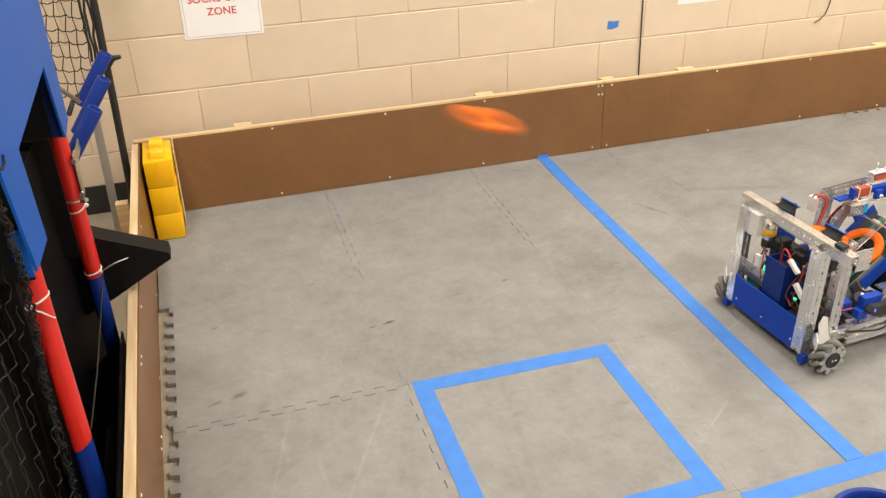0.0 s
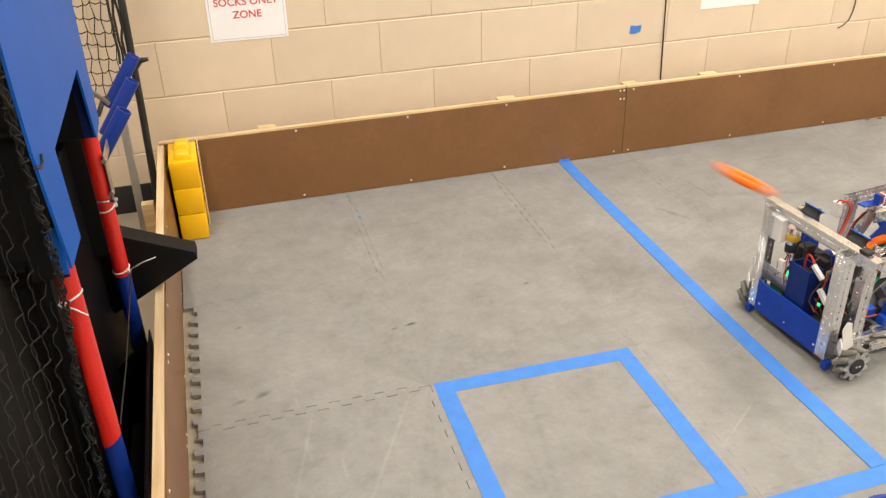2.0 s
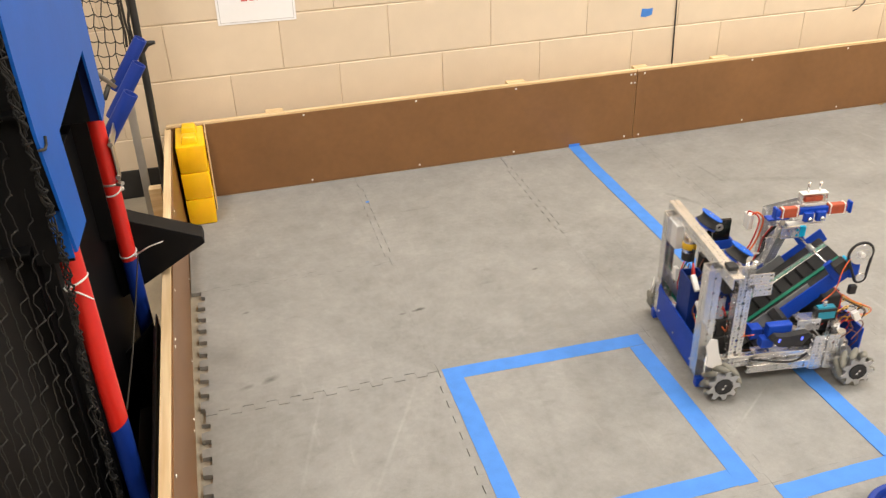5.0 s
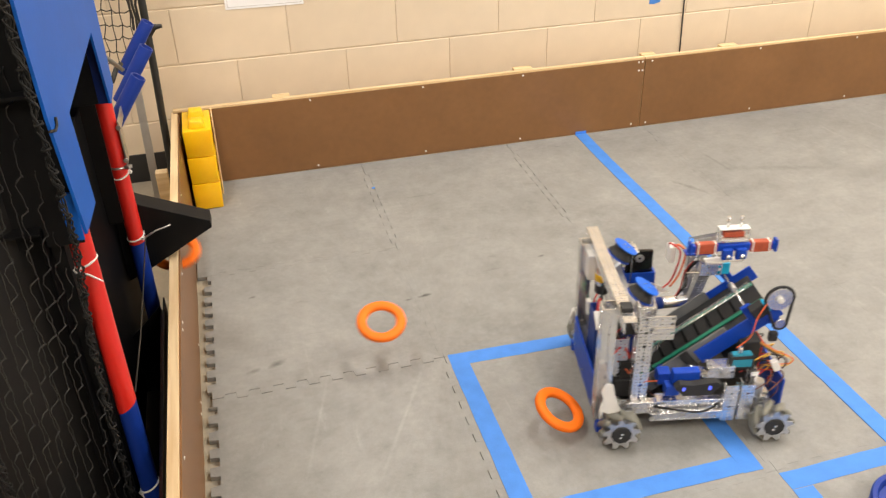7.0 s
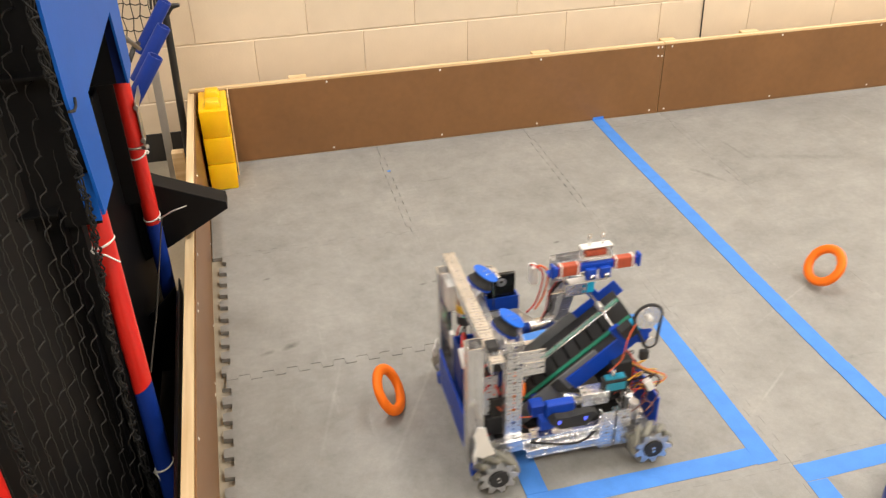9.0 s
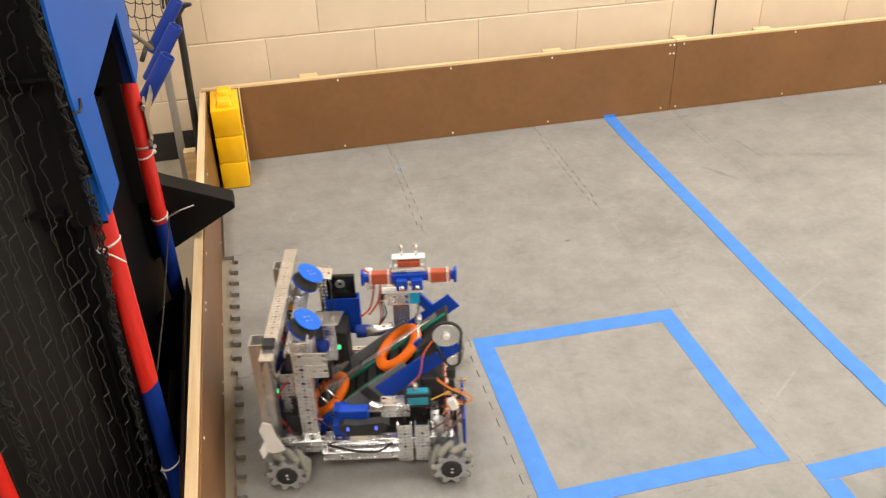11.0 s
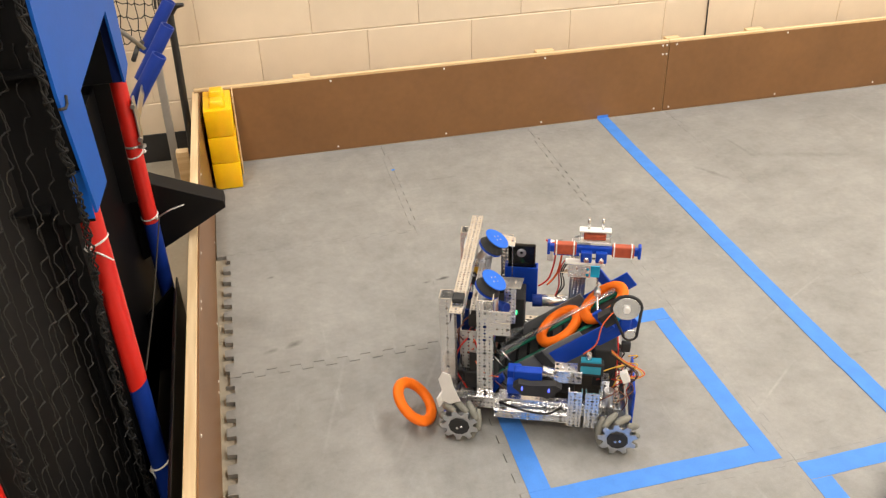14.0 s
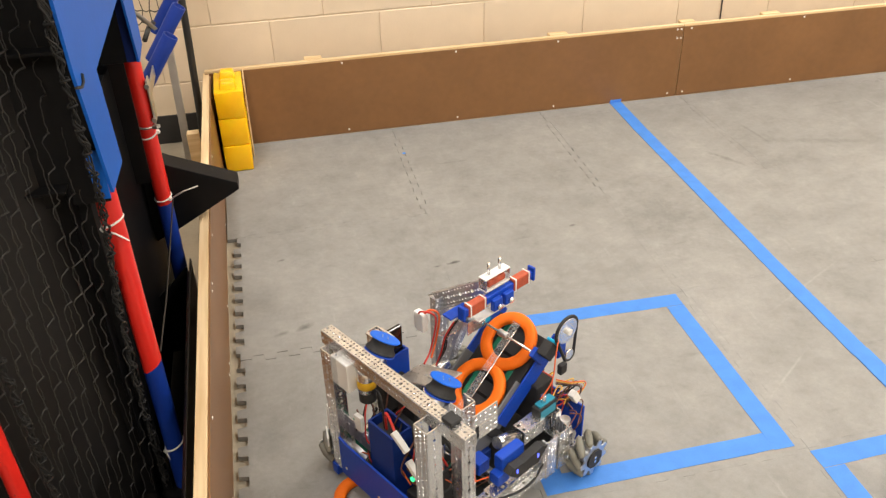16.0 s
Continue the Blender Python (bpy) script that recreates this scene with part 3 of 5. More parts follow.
def zip_tie(parent, x, y, z, tail, r=0.0200, tilt=8, lean=0, face=0):
    bm = bmesh.new()
    pts = [(r * math.cos(a), r * math.sin(a), 0.004 * math.sin(a + 0.7)) for a in (k * math.tau / 20 for k in range(20))]
    add_tube(bm, pts, 0.0022, 6, closed=True)
    add_box(bm, r - 0.002, r + 0.006, -0.005, 0.003, -0.004, 0.004, 0.001)
    m = pose(x, y, z, tilt, lean, 0) @ Matrix.Rotation(radians(face), 4, "Z")
    t = m.to_3x3().inverted() @ Vector(tail)
    a = Vector((r + 0.003, 0, 0))
    add_tube(bm, [a, a + t * 0.5 + Vector((0, 0, 0.004)), a + t], [0.002, 0.0019, 0.0014], 5)
    return part("zip_tie", bm, M_ZIP, parent, m=m)


def goal_tower():
    g = empty("goal_tower", "goal tower of blue sheet, red pipes and black net", "goal")
    def pipe(name, x, y, z0, z1, r, material, slant0, slant1, label):
        """An upright pipe whose ends may run aslant, as paint does that was masked by eye."""
        bm = bmesh.new()
        rings = []
        for z, k in ((z0, slant0), (z1, slant1)):
            rings.append([bm.verts.new((x + r * math.cos(q * math.tau / 28), y + r * math.sin(q * math.tau / 28), z + k * r * math.cos(q * math.tau / 28))) for q in range(28)])
        for q in range(28):
            bm.faces.new((rings[0][q], rings[0][(q + 1) % 28], rings[1][(q + 1) % 28], rings[1][q]))
        bm.faces.new(rings[0][::-1])
        bm.faces.new(rings[1])
        return part(name, bm, material, g, label, smooth=True)

    for px, y, top, cut, r, k in ((-0.905, -0.64, 1.35, 0.12, 0.0140, 0.0), (-0.715, -0.362, 0.90, 0.318, 0.0190, 0.6), (-0.715, 0.212, 0.90, 0.362, 0.0192, 0.1)):
        pipe("lower_pipe", px, y, -0.009, cut, r - 0.0003, M_NAVY, 0.0, k, "navy painted pipe")
        pipe("upper_pipe", px, y, cut, top, r, M_RED, k, 0.0, "red painted pipe")
    # blue sheet with the opening of the middle goal
    sheet = [(-0.457, 1.45), (-0.471, 1.04), (-0.465, 0.94), (-0.415, 0.722), (-0.289, 0.716), (-0.306, 0.890), (0.112, 0.907), (0.148, 0.742), (0.157, 0.738), (0.244, 0.750), (0.250, 0.89), (0.258, 1.02), (0.272, 1.45)]
    part("front_sheet", prism(sheet, 0.005, Matrix.Translation((-0.694, 0, 0)) @ YZ), M_BLUE_SHEET, g, "blue fluted plastic goal front")
    # shade painted in: side dark blue at the opening, black farther in and below
    part("side_sheet", box(-0.714, -0.6945, 0.150, 0.155, 0.742, 0.908), M_SHADED_SHEET, g, "inner side of the goal box, blue sheet darkened for shade")
    part("inner_sheet", box(-0.861, -0.7145, 0.150, 0.155, 0.742, 0.955), M_BLACK_MATT, g, "deeper side of the goal box, blackened for shade")
    part("inner_sheet", box(-0.861, -0.7225, 0.150, 0.155, 0.45, 0.7415), M_BLACK, g)
    # unseen roof, added to keep ceiling light out of the goal box
    part("unseen_top_sheet", box(-0.86, -0.6945, -0.43, 0.25, 0.96, 0.965), M_BLACK_MATT, g)
    part("back_sheet", box(-0.866, -0.861, -0.44, 0.26, 0.30, 1.45), M_BLACK_MATT, g, "black sheet behind the goals")
    part("lower_sheet", box(-0.762, -0.757, -0.42, 0.42, 0.0, 0.735, 0.001), M_BLACK_GLOSS, g, "glossy black fluted sheet")
    part("floor_sheet", box(-0.86, -0.7575, -0.43, 0.095, 0.736, 0.740), M_BLACK_MATT, g)
    part("skirt_sheet", box(-0.004, 0.0, -0.95, 0.0, 0.0, 0.238, 0.0008), M_BLACK, g, "low black sheet behind the side wall", m=pose(-0.6755, 0.082, 0, 0, 0, 1.15))
    part("skirt_sheet", box(-0.004, 0.0, -0.95, 0.0, -0.011, 0.266, 0.0008), M_BLACK, g, "low black sheet against the side wall", m=pose(-0.6655, 0.090, 0, 0, 0, 1.0))
    part("base_sheet", box(-0.861, -0.662, -1.9, 0.27, -0.0125, -0.009), M_BLACK_MATT, g, "black sheet on the ground under the goal")
    part("end_sheet", prism([(-0.7565, 0.0), (-0.6785, 0.0), (-0.6785, 0.250), (-0.713, 0.214), (-0.7565, 0.175)], 0.004, Matrix.Translation((0, 0.080, 0)) @ XZ), M_BLACK, g, "low black end sheet")
    # black bracket that leans over the field
    br = prism([(-0.757, 0.482), (-0.690, 0.448), (-0.536, 0.380), (-0.534, 0.361), (-0.688, 0.274), (-0.757, 0.240)], 0.062, Matrix.Translation((0, 0.234, 0)) @ XZ)
    bmesh.ops.bevel(br, geom=list(br.edges), offset=0.0012, segments=1, affect="EDGES")
    part("bracket", br, mat("black_gusset", (0.0055, 0.0055, 0.006), 0.55, scale=15, amount=0.3, spec=0.2), g, "black triangular gusset over the wall")
    zip_tie(g, -0.715, 0.212, 0.378, (0.070, -0.02, 0.036), face=-35)
    zip_tie(g, -0.715, 0.212, 0.547, (0.004, 0, -0.002), lean=-6)
    zip_tie(g, -0.715, -0.362, 0.642, (0.040, -0.010, -0.022), lean=-20, face=-140)
    zip_tie(g, -0.715, -0.362, 0.106, (0.014, 0.0, -0.050), lean=-22, face=-150)
    # steel clamps that hold the rack to the pipe
    for x0, x1, z0, z1 in ((-0.694, -0.690, 0.575, 0.680), (-0.741, -0.737, 0.575, 0.625)):
        cl = part("clamp_plate", box(x0, x1, 0.196, 0.232, z0, z1, 0.001), M_STEEL, g, "steel clamp plate")
        for z in (z0 + 0.012, z1 - 0.012):
            part("bolt", add_cyl(bmesh.new(), ((x0 + x1) / 2, 0.188, z), ((x0 + x1) / 2, 0.1958, z), 0.006, 6), M_STEEL, cl)
    c = bmesh.new()
    add_tube(c, [(0.0202 * math.cos(a), 0.0202 * math.sin(a), 0) for a in (k * math.tau / 20 for k in range(20))], 0.003, 6, closed=True)
    add_box(c, 0.02, 0.034, -0.008, 0.006, -0.004, 0.004, 0.001)
    part("hose_clamp", c, M_STEEL, g, "steel hose clamp", m=pose(-0.715, 0.212, 0.568, 0, 0, -30))
    part("cord", tube([(-0.692, 0.204, 0.374), (-0.694, 0.02, 0.352), (-0.695, -0.16, 0.338), (-0.698, -0.345, 0.334)], 0.0019, 5), M_CORD2, g, "thin grey cord between the pipes")
    part("near_flange", box(-0.716, -0.6945, -0.421, -0.417, 0.715, 0.80), M_BLUE_SHEET, g)
    part("near_side", box(-0.861, -0.6995, -0.402, -0.397, 0.70, 1.45), M_BLACK_MATT, g)
    part("near_side", box(-0.861, -0.737, -0.386, -0.381, 0.0, 0.955), M_BLACK_MATT, g)
    # black net over the nearer goal, slanting back to the next pipe
    along = Vector((-0.545, -0.838, 0.0))
    foot = Vector((-0.746, -0.410, 0.0))
    net("net", M_CORD, foot + Vector((0, 0, 0.02)), along * 1.33, Vector((0, 0, 1.42)) - along * 0.36, 40, 24, 0.00105, 1.0, "black knotted net", 3, g, -0.36 / 1.33)
    side = Vector((-0.838, 0.545, 0.0))
    net("net", M_CORD, foot + side * 0.035 + Vector((0, 0, 0.02)), along * 1.0, (0.0, -0.10, 1.42), 34, 20, 0.0009, 2.0, "second layer of black net", 4, g)
    sheet2 = bmesh.new()
    add_box(sheet2, -0.02, 1.25, 0.0, 0.005, 0.0, 2.0, m=Matrix(((along.x, side.x, 0, foot.x + side.x * 0.05), (along.y, side.y, 0, foot.y + side.y * 0.05), (0, 0, 1, 0), (0, 0, 0, 1))))
    part("far_sheet", sheet2, M_SHEET_GREY, g, "dull black sheet behind the net")

    def hem(points, label):
        """Cords gathered and lashed along a line."""
        bm = bmesh.new()
        P = [Vector(p) for p in points]
        line = []
        for p, q in zip(P, P[1:]):
            n = max(2, int((q - p).length / 0.006))
            line += [p.lerp(q, k / n) for k in range(n)]
        rnd = random.Random(31)
        for s in range(6):
            a, b = rnd.uniform(0.35, 1.1), rnd.uniform(0, 6.2)
            add_tube(bm, [p + (0.0042 + 0.0026 * math.sin(i * 0.31 * a + b)) * Vector((math.cos(i * a + b), math.sin(i * a + b), 0.0)) + Vector((rnd.uniform(-1, 1), rnd.uniform(-1, 1), rnd.uniform(-1, 1))) * 0.0012 for i, p in enumerate(line)], 0.0015, 5, cap=False)
        for k in range(3, len(line) - 2, 7):
            p = line[k]
            add_tube(bm, [p + 0.0065 * Vector((math.cos(q * 0.785), math.sin(q * 0.785), 0.25 * math.sin(q))) for q in range(8)], 0.0019, 5, closed=True)
        part("net_hem", bm, M_HEM, g, label)
    hem([(-0.699, -0.487, 1.42), (-0.699, -0.484, 1.04), (-0.702, -0.471, 0.93), (-0.706, -0.437, 0.74), (-0.720, -0.408, 0.62), (-0.736, -0.397, 0.5), (-0.744, -0.398, 0.25), (-0.742, -0.396, 0.03)], "braided black hem of the net")
    hem([(-0.868, -0.606, 1.42), (-0.868, -0.606, 0.03)], "braided black hem of the net")
    part("black_tie", tube([(-0.690, -0.470, 0.922), (-0.687, -0.446, 0.914), (-0.687, -0.430, 0.915), (-0.687, -0.423, 0.926)], 0.0024, 6), M_CORD, g, "black cable tie")
    return g


def behind_tower():
    pole = empty("net_pole", "black net pole standing behind the side wall", "pole")
    part("pole", tube([(-0.697, 1.2, -0.012), (-0.682, 1.2, 0.45), (-0.673, 1.2, 0.86), (-0.652, 1.2, 1.55)], 0.0125, 14), M_BLACK_STEEL, pole, smooth=True)
    part("knob", tube([(-0.672, 1.196, 0.60), (-0.655, 1.190, 0.625), (-0.628, 1.185, 0.628)], [0.009, 0.011, 0.006], 10), M_BLACK_STEEL, pole, smooth=True)
    net("net", M_CORD2, (-1.09, 1.21, 0.535), (0.355, -0.005, -0.03), (0.075, 0, 1.05), 13, 24, 0.0018, 0.30, "dark square-mesh net", 8, pole)
    bm = bmesh.new()
    rnd = random.Random(9)
    for k in range(3):
        add_tube(bm, [(-0.695 - 0.012 * k + 0.03 * (z - 0.62) + rnd.uniform(-0.005, 0.005), 1.195 + rnd.uniform(-0.006, 0.006), z) for z in [0.62 + 0.04 * i for i in range(22)]], 0.0045, 5, cap=False)
    part("net_hem", bm, M_CORD2, pole)
    rack = empty("tube_rack", "three navy open-ended pipes on a grey slotted aluminium strut", "pipe rack")
    d = Vector((-0.738, 1.103, 0.50)), Vector((-0.737, 1.0, -0.010))
    ax = (d[1] - d[0])
    rot = ax.to_track_quat("Z", "X").to_matrix().to_4x4()
    bm = bmesh.new()
    for a in ((-0.014, -0.011), (0.011, 0.014)):
        add_box(bm, a[0], a[1], -0.012, 0.012, -0.02, ax.length, 0.0008)
    add_box(bm, -0.011, 0.011, 0.004, 0.008, -0.02, ax.length)
    part("channel", bm, M_STEEL, rack, "grey slotted aluminium strut", m=Matrix.Translation(d[0]) @ rot)
    part("short_strut", tube([(-0.800, 0.44, 0.83), (-0.745, 0.62, 0.707), (-0.722, 0.72, 0.638)], 0.0075, 4), M_STEEL_DULL, rack)
    part("black_bar", tube([(-0.748, 0.66, 0.625), (-0.735, 0.70, 0.648), (-0.722, 0.72, 0.655)], 0.007, 8), M_BLACK_STEEL, rack, "short black bar")
    part("plate", box(-0.735, -0.731, 0.42, 0.70, 0.545, 0.575, 0.001), M_STEEL, rack, "small steel plate")
    for y, x, z in ((0.62, -0.673, 0.645), (0.87, -0.660, 0.652), (1.10, -0.662, 0.666)):
        part("pipe", lathe([(0.0165, -0.19), (0.0207, -0.19), (0.0207, -0.001), (0.0200, 0.0), (0.0172, 0.0), (0.0165, -0.001)], 28, closed=True), M_NAVY, rack, "navy open-ended pipe", smooth=True, m=pose(x, y, z, 0, 35, 0))
    tagged(part("wood_block", box(-0.722, -0.683, 0.93, 0.965, -0.012, 0.219, 0.002), M_PINE_X), "pine block standing behind the side wall", "wood block")


GOAL = goal_tower()
behind_tower()


# ---- round navy base near the second square ----
def navy_base():
    b = empty("round_base", "round navy plastic base standing on the mats", "base", pose(0.795, -0.805, 0.0))
    part("rim", lathe([(0.0, 0.001), (0.098, 0.001), (0.1, 0.004), (0.1, 0.044), (0.097, 0.048), (0.088, 0.048), (0.085, 0.044), (0.085, 0.03), (0.0, 0.028)], 48), M_NAVY, b, smooth=True)


navy_base()


# ---- rings ----
def ring_thing(label):
    prof = []
    for k in range(16):
        a = k * math.tau / 16
        c, s = math.cos(a), math.sin(a)
        prof.append((0.0508 + 0.0127 * math.copysign(abs(c) ** 0.75, c), 0.0095 * math.copysign(abs(s) ** 0.75, s)))
    ob = part("foam_ring", lathe(prof, 44, closed=True), M_ORANGE, None, smooth=True)
    return tagged(ob, label, "ring", "orange rings")


RINGS = [ring_thing("soft orange foam ring") for _ in range(4)]


# ---- ceiling lamps ----
def ceiling_lamps():
    for x in (-0.95, 1.05, 3.05):
        for y in (-2.5, 0.2):
            t = empty("ceiling_light", "long white ceiling light with a glowing diffuser", "ceiling light", group="ceiling lights")
            part("housing", box(x - 0.17, x + 0.17, y - 0.62, y + 0.62, ZC - 0.06, ZC - 0.002, 0.004), M_CEIL, t)
            part("diffuser", box(x - 0.15, x + 0.15, y - 0.6, y + 0.6, ZC - 0.066, ZC - 0.0605), M_GLOW, t)
            la = bpy.data.lights.new("ceiling_lamp", "AREA")
            la.shape, la.size, la.size_y, la.energy, la.color = "RECTANGLE", 0.3, 1.2, 62 if x > 3 else 34, (1.0, 0.956, 0.900)
            lo = new("ceiling_lamp", la)
            lo.matrix_basis = pose(x, y, ZC - 0.075)


ceiling_lamps()

# ---- robot ----
M_ALU = mat("brushed_aluminium", (0.79, 0.79, 0.79), 0.27, 0.95, scale=30, amount=0.14, bump=0.08, bump_scale=220)
M_ALU_DULL = mat("dull_aluminium", (0.60, 0.61, 0.63), 0.36, 0.95, scale=30, amount=0.2, bump=0.08, bump_scale=220)
M_PRINT = mat("blue_printed_plastic", (0.006, 0.055, 0.43), 0.42, scale=30, amount=0.12, bump=0.25, bump_scale=500, spec=0.28)
M_PRINT_DARK = mat("navy_printed_plastic", (0.006, 0.030, 0.20), 0.5, scale=30, amount=0.12, bump=0.25, bump_scale=500, spec=0.25)
M_DISC = mat("bright_blue_disc", (0.006, 0.12, 0.62), 0.4, scale=25, amount=0.08, spec=0.3)
M_FOAM_BLACK = mat("black_rubber", (0.020, 0.020, 0.021), 0.7, scale=40, amount=0.3, bump=0.2)
M_GREY = mat("grey_tape", (0.16, 0.165, 0.17), 0.55, scale=30, amount=0.12)
M_ROLLER = mat("grey_green_rubber", (0.185, 0.18, 0.15), 0.6, scale=40, amount=0.15, bump=0.1)
M_WHITE = mat("white_plastic", (0.78, 0.77, 0.74), 0.45, scale=20, amount=0.05)
M_YBAND = mat("yellow_label", (0.75, 0.45, 0.02), 0.5)
M_TEAL = mat("teal_label", (0.02, 0.26, 0.38), 0.4, scale=30, amount=0.1)
M_CYAN = mat("cyan_cap", (0.0, 0.42, 0.75), 0.45)
M_GREEN = mat("green_belt", (0.01, 0.20, 0.12), 0.5)
M_RUST = mat("red_brown_rubber_band", (0.42, 0.075, 0.03), 0.6, scale=80, amount=0.25, bump=0.4, bump_scale=300)
M_WIRE_RED = mat("red_wire", (0.55, 0.03, 0.02), 0.5)
M_WIRE_ORANGE = mat("orange_wire", (0.75, 0.13, 0.03), 0.5)
M_WIRE_YELLOW = mat("yellow_wire", (0.72, 0.42, 0.05), 0.5)
M_WIRE_BROWN = mat("brown_wire", (0.14, 0.05, 0.03), 0.55)
M_LED_GREEN = mat("green_led", (0.05, 1.0, 0.35), 0.4, emit=1.2)
M_LED_BLUE = mat("blue_led", (0.08, 0.12, 1.0), 0.4, emit=2.5)
M_CLEAR = mat("clear_plastic", (0.82, 0.83, 0.83), 0.10, alpha=0.13, spec=0.6)
M_GLASS_BLACK = mat("black_phone_glass", (0.008, 0.008, 0.009), 0.12)


def add_holed(bm, length, width, m, pitch=0.0125, r=0.0034, t=0.0022, rows=0):
    """A perforated plate, centred, its length along x, its width along y, t thick in z."""
    n = max(1, round(length / pitch))
    k = rows or max(1, round(width / pitch))
    dx, dy = length / n, width / k
    cell = [(1, 0), (1, 1), (0, 1), (-1, 1), (-1, 0), (-1, -1), (0, -1), (1, -1)]
    for i in range(n):
        for j in range(k):
            cx, cy = -length / 2 + (i + 0.5) * dx, -width / 2 + (j + 0.5) * dy
            lay = []
            for z in (t / 2, -t / 2):
                out = [bm.verts.new(m @ Vector((cx + a * dx / 2, cy + b * dy / 2, z))) for a, b in cell]
                if k >= 3:
                    q3 = ((1.2, 0.6, 0.8, 0.6) if j == k // 2 else (0.6, 0.62, 0.3, 0.62))[i % 4]
                else:
                    q3 = (1.15, 0.5, 0.8, 0.5)[i % 4]
                rr = min(r * q3, dy * 0.42)
                inn = [bm.verts.new(m @ Vector((cx + rr * math.cos(q * math.pi / 4), cy + rr * math.sin(q * math.pi / 4), z))) for q in range(8)]
                lay.append((out, inn))
            (o1, i1), (o2, i2) = lay
            for q in range(8):
                p = (q + 1) % 8
                bm.faces.new((o1[q], o1[p], i1[p], i1[q]))
                bm.faces.new((i2[q], i2[p], o2[p], o2[q]))
                bm.faces.new((i1[q], i1[p], i2[p], i2[q]))
    for a in (-1, 1):
        for (x0, y0, x1, y1) in ((-1, a, 1, a), (a, -1, a, 1)):
            v = [bm.verts.new(m @ Vector((x * length / 2, y * width / 2, z))) for x, y, z in ((x0, y0, t / 2), (x1, y1, t / 2), (x1, y1, -t / 2), (x0, y0, -t / 2))]
            bm.faces.new(v)


def channel(name, a, b, width, depth, open_dir, parent, material=None, label=""):
    """A perforated U-channel from a to b; its flanges stand towards open_dir."""
    a, b, o = Vector(a), Vector(b), Vector(open_dir).normalized()
    d = (b - a).normalized()
    s = d.cross(o).normalized()
    o = s.cross(d)
    L = (b - a).length
    mid = (a + b) / 2
    bm = bmesh.new()

    def frame_of(x, y, z, c):
        return Matrix((( x.x, y.x, z.x, c.x), (x.y, y.y, z.y, c.y), (x.z, y.z, z.z, c.z), (0, 0, 0, 1)))
    add_holed(bm, L, width, frame_of(d, s, o, mid), pitch=0.0092, r=0.0037, rows=3 if width > 0.022 else 2)
    for q in (-1, 1):
        add_holed(bm, L, depth, frame_of(d, o, s, mid + s * q * width / 2 + o * depth / 2), pitch=0.010, rows=1)
    return part(name, bm, material or M_ALU, parent, label)


def wire(parent, pts, r, material, name="wire"):
    """A soft wire through points, smoothed."""
    p = [Vector(q) for q in pts]
    fine = []
    for i in range(len(p) - 1):
        p0, p1, p2, p3 = p[max(i - 1, 0)], p[i], p[i + 1], p[min(i + 2, len(p) - 1)]
        for k in range(5):
            t = k / 5
            fine.append(0.5 * ((2 * p1) + (p2 - p0) * t + (2 * p0 - 5 * p1 + 4 * p2 - p3) * t * t + (3 * p1 - p0 - 3 * p2 + p3) * t ** 3))
    return part(name, tube(fine + [p[-1]], r, 5), material, parent)


def roller_mesh():
    bm = lathe([(0.0035, -0.024), (0.0058, -0.022), (0.0082, -0.010), (0.0088, 0.0), (0.0082, 0.010), (0.0058, 0.022), (0.0035, 0.024)], 12)
    me = bpy.data.meshes.new("roller")
    for f in bm.faces:
        f.smooth = True
    bm.to_mesh(me)
    bm.free()
    me.materials.append(M_ROLLER)
    return me


ROLLER = roller_mesh()


def wheel(parent, x, y, side, hand):
    """Mecanum wheel, axle along y; side +1 shows its outer face to the left."""
    outline = []
    for k in range(9):
        a = k * math.tau / 9
        for da, r in ((-0.26, 0.030), (-0.10, 0.0415), (0.12, 0.0435), (0.22, 0.034)):
            outline.append((r * math.cos(a + da), r * math.sin(a + da)))
    bm = bmesh.new()
    for yy in (-0.020, 0.0175):
        q = prism(outline, 0.0025)
        me = bpy.data.meshes.new("tmp")
        q.to_mesh(me)
        q.free()
        n0 = len(bm.verts)
        bm.from_mesh(me)
        bpy.data.meshes.remove(me)
        bm.verts.ensure_lookup_table()
        bmesh.ops.transform(bm, matrix=Matrix.Translation((0, yy, 0)) @ XZ, verts=bm.verts[n0:])
    add_cyl(bm, (0, -0.0175, 0), (0, 0.0175, 0), 0.02, 18)
    bmesh.ops.recalc_face_normals(bm, faces=bm.faces)
    w = part("wheel", bm, M_ALU_DULL, parent, "mecanum wheel with slanted grey rubber rollers", m=pose(x, y, 0.05))
    for k in range(9):
        a = (k + 0.5) * math.tau / 9
        ob = new("roller", ROLLER)
        ob.parent = w
        c = Vector((0.0405 * math.cos(a), 0, 0.0405 * math.sin(a)))
        tang = Vector((-math.sin(a), 0, math.cos(a)))
        d = (Vector((0, 1, 0)) + tang * hand).normalized()
        ob.matrix_basis = Matrix.Translation(c) @ d.to_track_quat("Z", "Y").to_matrix().to_4x4()
    hub = bmesh.new()
    add_cyl(hub, (0, side * 0.019, 0), (0, side * 0.0235, 0), 0.0235, 10, 0.001)
    part("hub_cap", hub, M_FOAM_BLACK, w, "black hub cap")
    for dx in (-0.005, 0.005):
        b = bmesh.new()
        add_cyl(b, (dx, side * 0.0235, 0.001), (dx, side * 0.025, 0.001), 0.0032, 8)
        part("bolt", b, M_ALU, w)
    return w


def cyl_part(name, a, b, r, material, parent, label="", sides=24, bevel=0.0008):
    return part(name, add_cyl(bmesh.new(), a, b, r, sides, bevel), material, parent, label)


